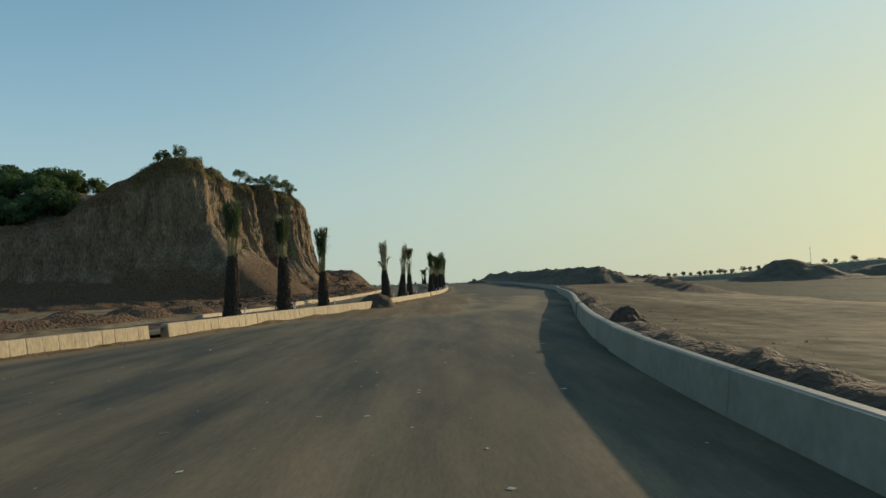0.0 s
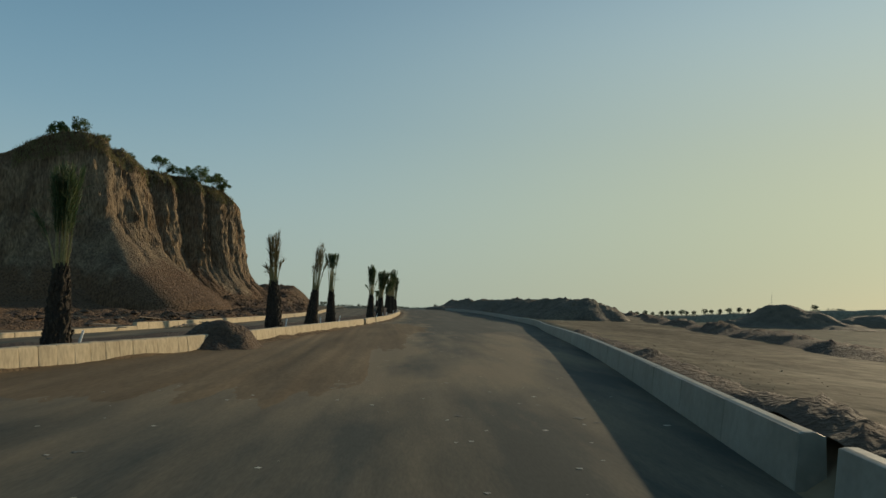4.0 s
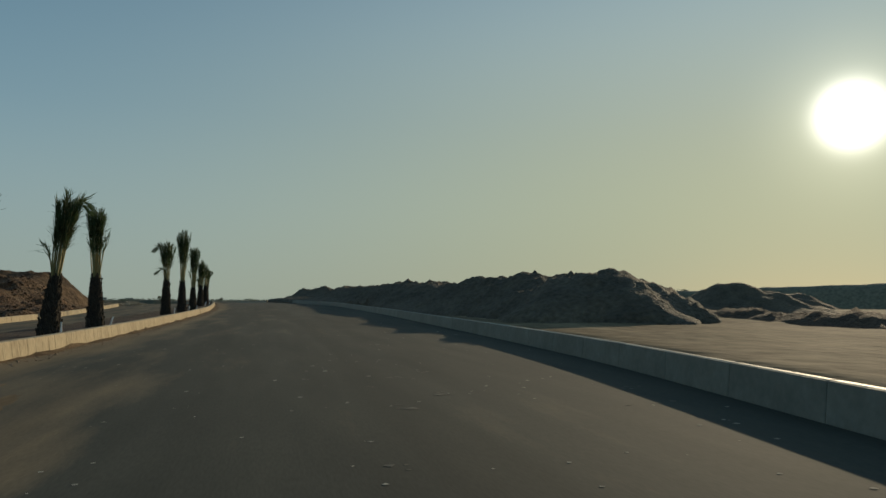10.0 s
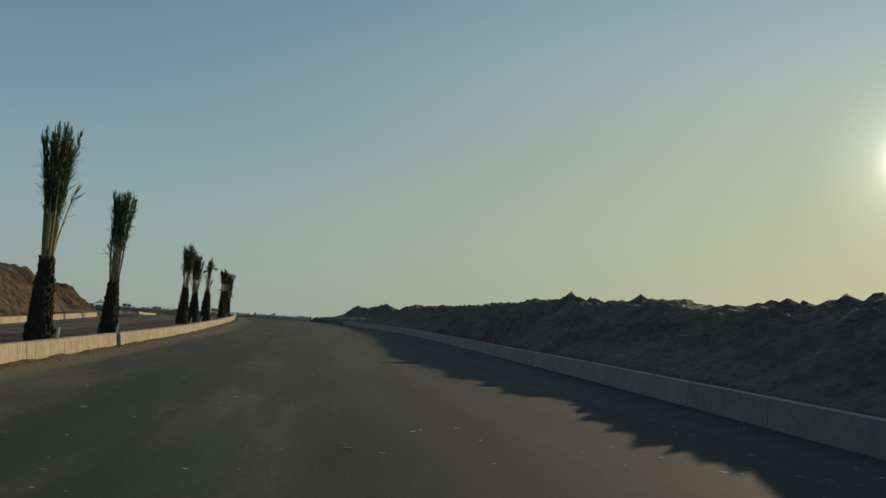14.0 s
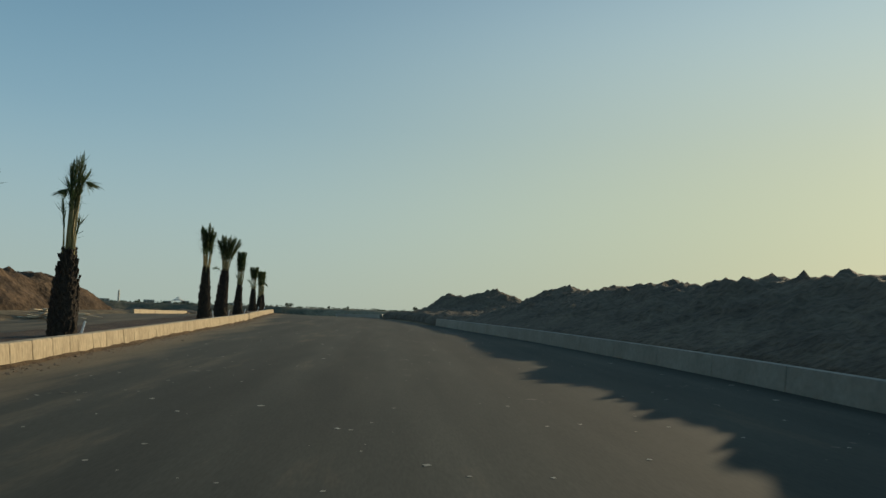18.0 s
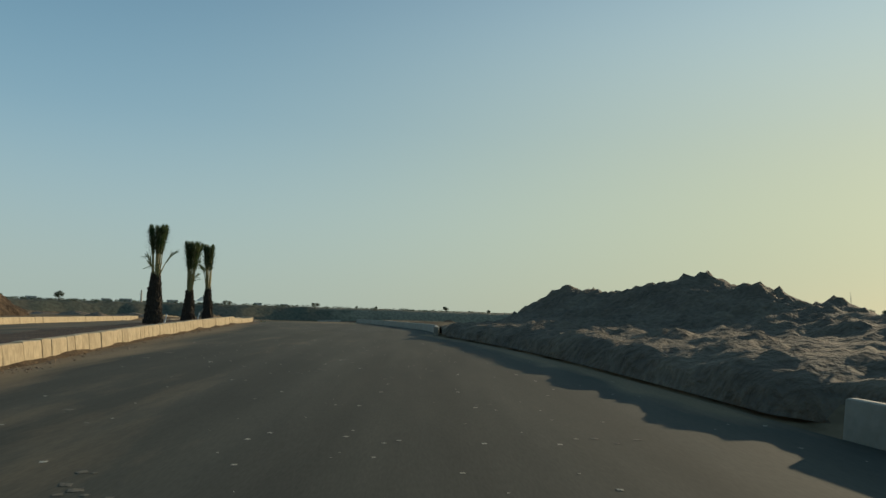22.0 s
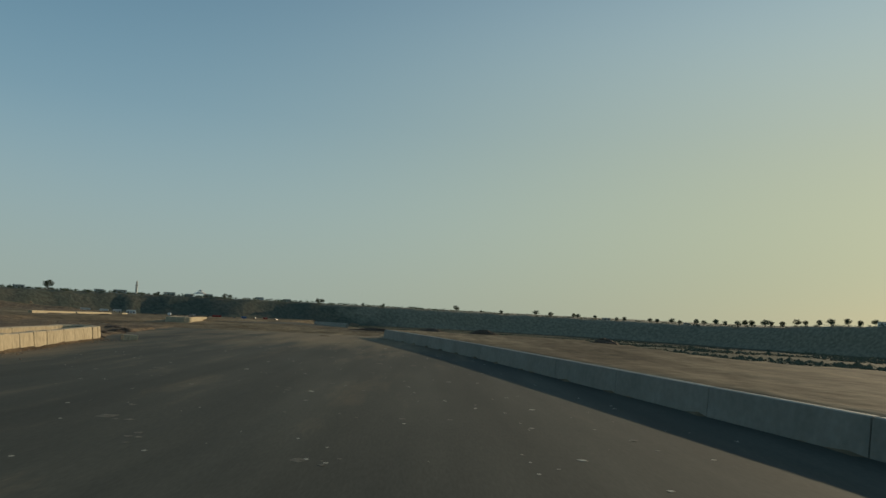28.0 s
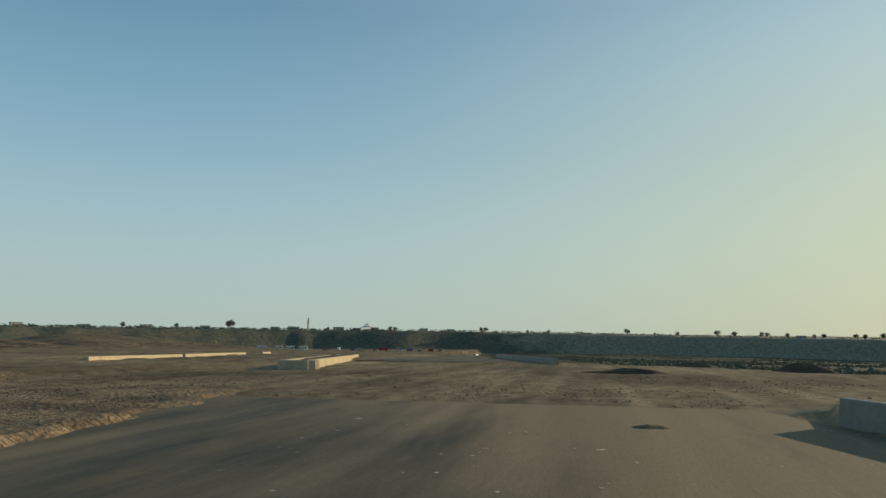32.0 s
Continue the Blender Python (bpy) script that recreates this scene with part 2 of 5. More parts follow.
M_FARLEAF = material("far_tree_leaves", (0.10, 0.12, 0.07), (0.14, 0.15, 0.09), scale=0.2, fine_scale=3.0, bump=0, rough=0.8, through=0.2, rand=0.15)
M_BARK = material("bark", (0.14, 0.10, 0.07), (0.08, 0.06, 0.045), scale=6.0, fine_scale=30, bump=0.6)
M_TRUNK = material("palm_trunk_fibre", (0.055, 0.042, 0.03), (0.028, 0.022, 0.017), scale=7.0, fine_scale=40, bump=1.0, bump_dist=0.04)
M_SCALE = material("palm_leaf_base", (0.072, 0.054, 0.036), (0.034, 0.027, 0.02), scale=9.0, fine_scale=40, bump=0.5)
M_STEM = material("palm_stem", (0.33, 0.27, 0.12), (0.22, 0.20, 0.08), rough=0.55, scale=3.0, fine_scale=25, bump=0.1)
M_FROND = material("palm_leaflets", (0.062, 0.108, 0.046), (0.105, 0.125, 0.058), rough=0.55, scale=2.5, fine_scale=20, bump=0, through=0.42)
M_DRYFROND = material("dry_palm_leaflets", (0.17, 0.135, 0.06), (0.105, 0.09, 0.045), rough=0.6, scale=2.5, fine_scale=20, bump=0, through=0.35)
M_SHEET = material("rutted_sand", (0.189, 0.130, 0.071), (0.130, 0.091, 0.052), rough=0.95, scale=0.7, fine_scale=16.0, fine=0.86, bump=0.3, bump_dist=0.02, detail=4.0, mix=(0.38, 0.68), stretch=(1.0, 0.22, 1.0), streak=0.45, spec=0.1)
M_PLASTIC = material("white_plastic_pipe", (0.86, 0.86, 0.83), (0.78, 0.77, 0.73), rough=0.4, scale=5, bump=0.05)
M_SCRUB = material("thorn_scrub", (0.085, 0.092, 0.058), (0.12, 0.115, 0.075), scale=0.3, fine_scale=4.0, bump=0.4, bump_dist=0.2, spec=0.05)
# the "dry" colour is painted aerial haze, paling the right half of the slope
M_FAR = material("escarpment_scrub_haze", (0.088, 0.094, 0.066), (0.15, 0.124, 0.082), scale=0.03, fine_scale=0.3, fine=0.72, bump=0.5, bump_dist=1.2, mix=(0.45, 0.75), attr="dry", attr_base=(0.215, 0.192, 0.13))
M_WHITE = material("white_paint", (0.75, 0.74, 0.70), (0.6, 0.59, 0.55), rough=0.6, scale=0.8, bump=0.05)
M_WALL = material("house_plaster", (0.60, 0.55, 0.47), (0.48, 0.44, 0.37), rough=0.85, scale=0.5, bump=0.05, rand=0.2)
M_DARK = material("dark_glass", (0.03, 0.035, 0.04), rough=0.25, scale=1.0, bump=0, spec=0.5)
M_RUBBER = material("rubber", (0.025, 0.025, 0.025), rough=0.8, scale=4.0, bump=0.1)
M_RED = material("red_paint", (0.35, 0.045, 0.03), (0.25, 0.04, 0.03), rough=0.5, scale=1.0, bump=0.05)
M_BLUE = material("blue_paint", (0.06, 0.13, 0.28), rough=0.5, scale=1.0, bump=0.05)
M_TIMBER = material("pale_timber", (0.52, 0.46, 0.34), (0.36, 0.31, 0.22), rough=0.85, scale=3.0, fine_scale=30, bump=0.3, rand=0.25)
M_WOOD = material("weathered_planks", (0.34, 0.27, 0.19), (0.22, 0.17, 0.12), rough=0.85, scale=3.0, fine_scale=30, bump=0.3, rand=0.2)
M_CHIP = material("pale_chips", (0.46, 0.43, 0.34), (0.26, 0.24, 0.18), rough=0.9, scale=6.0, bump=0.2)
M_MUD = material("dried_mud", (0.15, 0.135, 0.10), (0.11, 0.10, 0.076), rough=0.95, scale=5.0, bump=0.3)
M_METAL = material("grey_steel", (0.30, 0.30, 0.29), rough=0.5, metal=0.6, scale=2.0, bump=0.05)


# ---- helpers for building ----
def mesh_object(name, bm, mat, parent=None, smooth=False):
    me = bpy.data.meshes.new(name)
    bm.to_mesh(me)
    bm.free()
    if smooth:
        me.polygons.foreach_set("use_smooth", [True] * len(me.polygons))
    me.materials.append(mat)
    ob = new(name, me)
    if parent is not None:
        ob.parent = parent
    return ob


def part(name, bm, mat, parent, label="", smooth=False):
    ob = mesh_object(name, bm, mat, parent, smooth)
    return tagged(ob, label) if label else ob


def raw_object(name, verts, faces, mat, parent=None, smooth=True):
    me = bpy.data.meshes.new(name)
    me.from_pydata([tuple(v) for v in verts], [], [tuple(f) for f in faces])
    me.validate()
    if smooth:
        me.polygons.foreach_set("use_smooth", [True] * len(me.polygons))
    me.materials.append(mat)
    ob = new(name, me)
    if parent is not None:
        ob.parent = parent
    return ob


def holder(name, x, y, z, rz=0.0):
    ob = new(name)
    ob.matrix_world = pose(x, y, z, 0, 0, rz)
    return ob


def box(bm, x0, x1, y0, y1, z0, z1, bevel=0.0):
    r = bmesh.ops.create_cube(bm, size=1.0)
    for v in r["verts"]:
        v.co = ((x0 + x1) / 2 + v.co.x * (x1 - x0), (y0 + y1) / 2 + v.co.y * (y1 - y0), (z0 + z1) / 2 + v.co.z * (z1 - z0))
    if bevel:
        edges = list({e for v in r["verts"] for e in v.link_edges})
        bmesh.ops.bevel(bm, geom=edges, offset=bevel, segments=2, affect="EDGES", profile=0.6)


def tube(bm, pts, radii, sides=6, cap=True):
    rings = []
    for i, p in enumerate(pts):
        a = Vector(pts[max(i - 1, 0)])
        b = Vector(pts[min(i + 1, len(pts) - 1)])
        d = (b - a).normalized()
        u = d.orthogonal().normalized()
        w = d.cross(u)
        r = radii[i]
        rings.append([bm.verts.new(Vector(p) + r * (math.cos(2 * math.pi * k / sides) * u + math.sin(2 * math.pi * k / sides) * w)) for k in range(sides)])
    for r0, r1 in zip(rings, rings[1:]):
        # match the start of neighbouring rings so that the skin does not twist
        off = min(range(sides), key=lambda k: (r1[k].co - r0[0].co).length)
        for k in range(sides):
            bm.faces.new((r0[k], r0[(k + 1) % sides], r1[(k + 1 + off) % sides], r1[(k + off) % sides]))
    if cap:
        bm.faces.new(rings[0][::-1])
        bm.faces.new(rings[-1])


def curve_at(table, y):
    """Smooth curve through (y, x) pairs: monotone in y, cubic between them."""
    if y <= table[0][0]:
        (y0, x0), (y1, x1) = table[0], table[1]
        return x0 + (x1 - x0) / (y1 - y0) * (y - y0)
    if y >= table[-1][0]:
        (y0, x0), (y1, x1) = table[-2], table[-1]
        return x1 + (x1 - x0) / (y1 - y0) * (y - y1)
    for i in range(len(table) - 1):
        if table[i][0] <= y <= table[i + 1][0]:
            break
    y0, x0 = table[i]
    y1, x1 = table[i + 1]
    ya, xa = table[max(i - 1, 0)]
    yb, xb = table[min(i + 2, len(table) - 1)]
    m0 = (x1 - xa) / (y1 - ya)
    m1 = (xb - x0) / (yb - y0)
    h, t = y1 - y0, (y - y0) / (y1 - y0)
    return (2 * t**3 - 3 * t**2 + 1) * x0 + (t**3 - 2 * t**2 + t) * h * m0 + (3 * t**2 - 2 * t**3) * x1 + (t**3 - t**2) * h * m1


def fbm(x, y, z=0.0, octaves=4):
    return noise.fractal(Vector((x, y, z)), 1.0, 2.0, octaves)


def step(a, b, x):
    t = min(max((x - a) / (b - a), 0.0), 1.0)
    return t * t * (3 - 2 * t)


# ---- plan ----
ROAD_Z = [(-60, -0.05), (-20, -0.03), (10, 0.02), (40, 0.10), (70, 0.09), (100, 0.18), (130, 0.37), (160, 0.64), (190, 0.74), (220, 0.42),
          (250, 0.08), (280, -0.62), (310, -1.38), (340, -2.1), (420, -4.3), (600, -9.8), (900, -18.0), (1400, -22.0)]
KERB = [(-40, -31), (-10, -19.5), (0, -15.5), (8, -12.7), (15.5, -9.9), (21, -8.2), (29, -6.3), (37.5, -4.0), (45, -3.1), (57, -2.0), (72, -0.85), (81, -0.2),
        (99, 0.35), (116, 0.6), (126, 0.55), (135, 0.25), (150, -0.4), (165, -1.3), (173, -2.0), (180, -2.75), (188, -3.55), (194, -4.05), (200, -4.7), (204.3, -5.45), (209, -6.4), (216, -8.0), (232, -10.5)]
FAR_LINE = KERB[:18] + [(173, -2.0), (189, -4.2), (195, -4.9), (204, -6.3), (212, -7.9), (232, -10.5)]
BARRIER = [(-40, 6.0), (-10, 3.0), (-5, 2.68), (0, 2.55), (5, 2.54), (10, 2.70), (15, 3.12), (20, 3.78), (25, 4.58), (30, 5.42), (35, 6.24), (40, 7.02), (45, 7.72), (57, 9.25), (62, 9.92),
           (74, 11.6), (98, 13.0), (110, 13.5), (138, 13.6), (150, 12.6), (161, 11.1), (170.6, 9.8)]
BARRIER_2 = [(197.15, 6.12), (205, 6.3), (212.5, 5.68), (218, 4.72), (224, 3.55), (231.4, 1.95), (244.2, -1.42), (246.2, -1.95)]
ROAD_END = 247.0


def zroad(y):
    return curve_at(ROAD_Z, y)


def bank(y):
    """How far the road's edge at the median lies above its middle."""
    if not 172 < y < 223:
        return 0.0
    return curve_at([(172, 0), (180, 0.04), (188, 0.10), (194, 0.17), (200, 0.22), (205, 0.23), (209, 0.14), (216, 0.06), (223, 0.0)], y)


def kerb_x(y):
    return curve_at(KERB, y)


def road_z(x, y):
    return zroad(y) + bank(y) * (1 - step(0.0, 7.0, x - kerb_x(y)))


def right_x(y):
    if y < 170.6:
        return curve_at(BARRIER, y)
    if y < 197.4:
        t = (y - 170.6) / 26.8
        return 9.8 + (6.12 - 9.8) * t + 0.5 * math.sin(t * math.pi)
    return curve_at(BARRIER_2, y)


def far_kerb_x(y):
    return curve_at(FAR_LINE, y) - 12.4


def median_left(y):
    w = 3.3 if y < 205 else 3.3 - 1.7 * (y - 205) / 27
    return curve_at(FAR_LINE, y) - w


def second(y):
    """How far the second carriageway lies below this one."""
    return -0.40 + 0.28 * step(125, 185, y)


# brink of the filled plateau, beyond which the plain lies lower
BRINK = [(-20, 13), (20, 15.5), (35, 17.5), (52, 21.5), (64, 24.5), (75, 27), (89, 31), (110, 38), (125, 41), (146, 44), (170, 46), (190, 42), (205, 31), (225, 18.5), (237, 13.3), (246, 12.9), (258, 13.0), (267, 12.6), (275, 10.5), (283, 3.0), (290, -3.0), (300, -8.5), (312, -13.0), (350, -22), (470, -52), (700, -110)]


def brink_drop(x, y):
    return (1.5 + 2.7 * step(175, 212, y)) * step(-4.5, 3.5, x - curve_at(BRINK, y) + 1.2 * fbm(x * 0.12, y * 0.12, 6.0, 3)) * step(8, 26, y)


def ground_z(x, y):
    """Height of the earth outside the paved strips."""
    return bare_z(x, y) - (brink_drop(x, y) if 8 < y < 1500 and x > curve_at(BRINK, min(y, 700)) - 8 else 0.0)


def bare_z(x, y):
    z = zroad(y)
    r = right_x(y) if y < 246 else right_x(246)
    k = kerb_x(min(y, 232)) if y < 232 else kerb_x(232) - 0.16 * (min(y, 247) - 232) - 1.2
    if x > r:
        d = x - r
        z += 0.36 * step(0.25, 0.6, d) * (1 - step(244, 249, y))
        z -= 0.012 * max(d - 25, 0) if d < 400 else 4.5
        z += 0.10 * fbm(x * 0.13, y * 0.13) * step(0.5, 4, d) + 0.05 * fbm(x * 0.6, y * 0.6, 3) * step(0.5, 4, d)
    elif x > k:
        z -= 0.05
        if y > ROAD_END:
            z += 0.05 + 0.05 * fbm(x * 0.3, y * 0.3)
    else:
        f = far_kerb_x(min(y, 232))
        d = k - x
        z += (second(y) - 0.03) * step(2.4, 3.2, d) * (1 - step(232, 250, y)) - 0.05
        if x < f:
            z += 0.25 * step(0, 1.0, f - x) + 0.12 * fbm(x * 0.4, y * 0.4) * step(0.3, 3, f - x)
        elif y > 232:
            z += 0.04 + 0.06 * fbm(x * 0.3, y * 0.3)
    return z


def spaced(stops):
    out = []
    for a, b, n in stops:
        out += [a + (b - a) * i / n for i in range(n)]
    out.append(stops[-1][1])
    return out


def make_ground():
    xs = spaced([(-4500, -900, 12), (-900, -200, 20), (-200, -60, 28), (-60, -22, 38), (-22, 30, 104), (30, 90, 50), (90, 300, 42), (300, 1000, 28), (1000, 4500, 14)])
    ys = spaced([(-1500, -200, 8), (-200, -20, 18), (-20, 330, 350), (330, 460, 52), (460, 1000, 54), (1000, 4600, 16)])
    verts = [(x, y, ground_z(x, y)) for y in ys for x in xs]
    nx = len(xs)
    faces = [(j * nx + i, j * nx + i + 1, (j + 1) * nx + i + 1, (j + 1) * nx + i) for j in range(len(ys) - 1) for i in range(nx - 1)]
    ob = raw_object("ground", verts, faces, M_GROUND)
    # beyond the fill lies darker native soil
    native = [step(-2, 5, x - curve_at(BRINK, min(max(y, 0), 700))) * 0.9 * step(0, 25, y) for y in ys for x in xs]
    ob.data.attributes.new("native", "FLOAT", "POINT").data.foreach_set("value", native)
    tagged(ob, "dry sandy open ground with wheel tracks and low clods", "ground", kind="structure")


make_ground()


def ribbon(name, y0, y1, left, right, lift, mat, label, cells=22, pitch=0.7, dust=None, category="road"):
    n = int((y1 - y0) / pitch)
    verts, faces, amount = [], [], []
    for j in range(n + 1):
        y = y0 + (y1 - y0) * j / n
        a, b = left(y), right(y)
        for i in range(cells + 1):
            x = a + (b - a) * i / cells
            verts.append((x, y, (road_z(x, y) if x >= kerb_x(y) - 0.01 else zroad(y)) + (lift(y) if callable(lift) else lift)))
            amount.append(dust(x, y, i / cells) if dust else 0.0)
    for j in range(n):
        for i in range(cells):
            k = j * (cells + 1) + i
            faces.append((k, k + 1, k + cells + 2, k + cells + 1))
    ob = raw_object(name, verts, faces, mat)
    at = ob.data.attributes.new("dust", "FLOAT", "POINT")
    at.data.foreach_set("value", amount)
    return tagged(ob, label, category, kind="structure")


def road_dust_and_glare(x, y, u):
    """Blown sand: thick along the median kerb, a sheet across the lanes near the broken kerb, thin elsewhere. Veiling
    glare on the first stretch is painted in too.
    """
    d = x - kerb_x(y)
    edge = 0.95 * (1 - step(0.2, 2.6 + 1.4 * fbm(y * 0.09, 3.1), d)) * (1 - 0.5 * step(195, 210, y)) * (1 - 0.8 * step(228, 238, y))
    rim = curve_at([(20, 0.4), (34, 1.4), (47, 2.1), (50, 2.4), (56, 2.9), (69, 2.9), (89, 3.0), (120, 2.2)], y)
    sheet = 0.95 * step(22, 32, y) * (1 - step(58, 86, y)) * (1 - step(-0.5, 0.7, x - rim + 1.3 * fbm(x * 0.3, y * 0.12, 2.0, 4)))
    right = 0.8 * step(24, 34, y) * (1 - step(50, 62, y)) * step(0.58, 0.72, u) * (1 - step(0.80, 0.9, u))
    tail = 0.30 * step(222, 238, y) + 0.12 * step(241, ROAD_END, y) + 0.28 * step(228, 240, y) * max(fbm(x * 0.9, y * 0.08, 4.0, 3) + 0.2, 0) + 0.40 * step(222, 242, y) * step(0.25, 0.7, u)
    # thin dust, raised over the first stretch to paint veiling glare into the asphalt
    lanes = (0.36 + 0.30 * (1 - step(0, 12, y)) + 0.09 * fbm(x * 0.7, y * 0.03, 5.0)) * (1 - 0.9 * step(42, 70, y)) + 0.16 * (1 - step(0.3, 0.6, u)) * step(60, 90, y) * (0.8 + 0.5 * fbm(x * 0.5, y * 0.05, 8.0))
    foot = 0.85 * step(168, 173, y) * (1 - step(196, 202, y)) * step(0.90, 0.985, u + 0.03 * fbm(y * 0.6, 2.0))
    return max(edge, sheet, right, tail, lanes, foot)


ribbon("road", -40, ROAD_END, lambda y: kerb_x(y) if y < 232 else kerb_x(232) - 0.16 * (y - 232) - 0.7 * step(232, 236, y), right_x, 0.0, M_ASPHALT, "dusty grey asphalt carriageway with blown sand along its edge",
       cells=30, dust=road_dust_and_glare)
ribbon("road_second", -40, 232, far_kerb_x, median_left, second, M_ASPHALT, "second dusty asphalt carriageway beyond the palm median", cells=10,
       pitch=1.5, dust=lambda x, y, u: 0.45)


def make_median():
    verts, faces = [], []
    ys = [-40 + 0.7 * j for j in range(389)]
    ys = [y for y in ys if y < 231.3]
    n = 8
    for y in ys:
        a, b = median_left(y) + 0.1, kerb_x(y) - 0.1
        for i in range(n + 1):
            u = i / n
            x = a + (b - a) * u
            drop = 0.16 * step(203, 212, y) * math.sin(math.pi * u)
            verts.append((x, y, zroad(y) + bank(y) * step(0.0, 0.5, u) + 0.30 + 0.05 * fbm(x * 0.9, y * 0.9, 2) - 0.05 * (1 - u) - drop))
    for j in range(len(ys) - 1):
        for i in range(n):
            k = j * (n + 1) + i
            faces.append((k, k + 1, k + n + 2, k + n + 1))
    tagged(raw_object("median", verts, faces, M_SOIL), "strip of dark tilled soil between the two carriageways", "ground", kind="structure")


make_median()


def make_drift():
    """Bank of blown sand and dirt against the foot of the kerb."""
    verts, faces = [], []
    n, m = 660, 6
    for j in range(n + 1):
        y = -8 + 240 * j / n
        h = 0.03 + 0.09 * max(fbm(y * 0.5, 2.0, 1.0, 4) + 0.3, 0) + 0.06 * step(36, 40, y) * (1 - step(52, 66, y))
        w = 0.14 + 0.26 * max(fbm(y * 0.4, 5.0, 3.0, 4) + 0.4, 0) + 0.25 * step(36, 40, y) * (1 - step(52, 66, y))
        for i in range(m + 1):
            u = i / m
            x = kerb_x(min(y, 232)) - 0.02 + w * u
            verts.append((x, y, zroad(y) + bank(y) + h * (1 - u) ** 1.6 + 0.02 * fbm(x * 3, y * 3, 2.0, 3) * (1 - u) - 0.012 * u))
    for j in range(n):
        for i in range(m):
            k = j * (m + 1) + i
            faces.append((k, k + 1, k + m + 2, k + m + 1))
    tagged(raw_object("sand_drift", verts, faces, M_DRIFT), "bank of blown sand and dirt against the kerb foot", "sand", kind="structure")


make_drift()


def make_sand_sheet():
    """Thin sheet of sand driven over by lorries, with low ruts along the way of travel."""
    verts, faces = [], []
    nx, ny = 80, 420
    for j in range(ny + 1):
        y = 24 + 72 * j / ny
        rim = curve_at([(20, 0.0), (34, 0.9), (47, 1.6), (50, 1.9), (56, 2.4), (69, 2.3), (89, 2.2), (100, 1.6)], y) + 0.4
        a = kerb_x(y) + 0.05
        for i in range(nx + 1):
            x = a + (rim + 0.8 - a) * i / nx
            cover = step(24, 34, y) * (1 - step(56, 82, y)) * (1 - step(-1.2, 0.5, x - rim + 0.9 * fbm(x * 0.35, y * 0.14, 2.0, 4)))
            along = x + 0.04 * (y - 50)
            rut = 0.024 * fbm(along * 1.3, y * 0.04, 7.0, 3) + 0.013 * fbm(along * 4.0, y * 0.09, 3.0, 2) + 0.005 * fbm(x * 3, y * 2.4, 1.0, 2)
            verts.append((x, y, zroad(y) - 0.022 + 0.044 * cover + rut * min(cover * 1.5, 1.0)))
    for j in range(ny):
        for i in range(nx):
            k = j * (nx + 1) + i
            faces.append((k, k + 1, k + nx + 2, k + nx + 1))
    tagged(raw_object("sand_sheet", verts, faces, M_SHEET), "thin sheet of rutted pale sand spread over the asphalt", "sand", kind="structure")


make_sand_sheet()


# ---- cliff and hills beside the second carriageway ----
def inside(poly, x, y):
    """Signed distance to a closed outline: positive inside."""
    best, odd = 1e9, False
    n = len(poly)
    for i in range(n):
        (x0, y0), (x1, y1) = poly[i], poly[(i + 1) % n]
        dx, dy = x1 - x0, y1 - y0
        t = min(max(((x - x0) * dx + (y - y0) * dy) / (dx * dx + dy * dy), 0), 1)
        best = min(best, math.hypot(x - x0 - t * dx, y - y0 - t * dy))
        if (y0 > y) != (y1 > y) and x < (x1 - x0) * (y - y0) / (y1 - y0) + x0:
            odd = not odd
    return best if odd else -best


CLIFF = [(-125, 74), (-95, 84), (-70, 92), (-52, 100.4), (-41.6, 105.6), (-36.6, 110.4), (-34.8, 118.3), (-31.2, 124.5), (-27.9, 129.4), (-26.8, 134),
         (-29.5, 141), (-42, 150), (-70, 160), (-125, 165)]


def cliff_top(x, y, d):
    """Height of the cliff's rim and of the slope behind it."""
    top = 20.3 + 0.5 * step(106, 114, y) - 0.05 * max(y - 112, 0) - 0.10 * max(y - 126, 0) + 2.1 * math.exp(-((x + 40.2) / 4.2) ** 2) * math.exp(-((y - 106) / 9.0) ** 2)
    top -= 2.5 * step(-41, -49, x)
    top -= 6.2 * step(-47, -57, x) * (1 - step(3.0, 17, d))
    return top + 0.5 * fbm(x * 0.25, y * 0.25, 9.0)


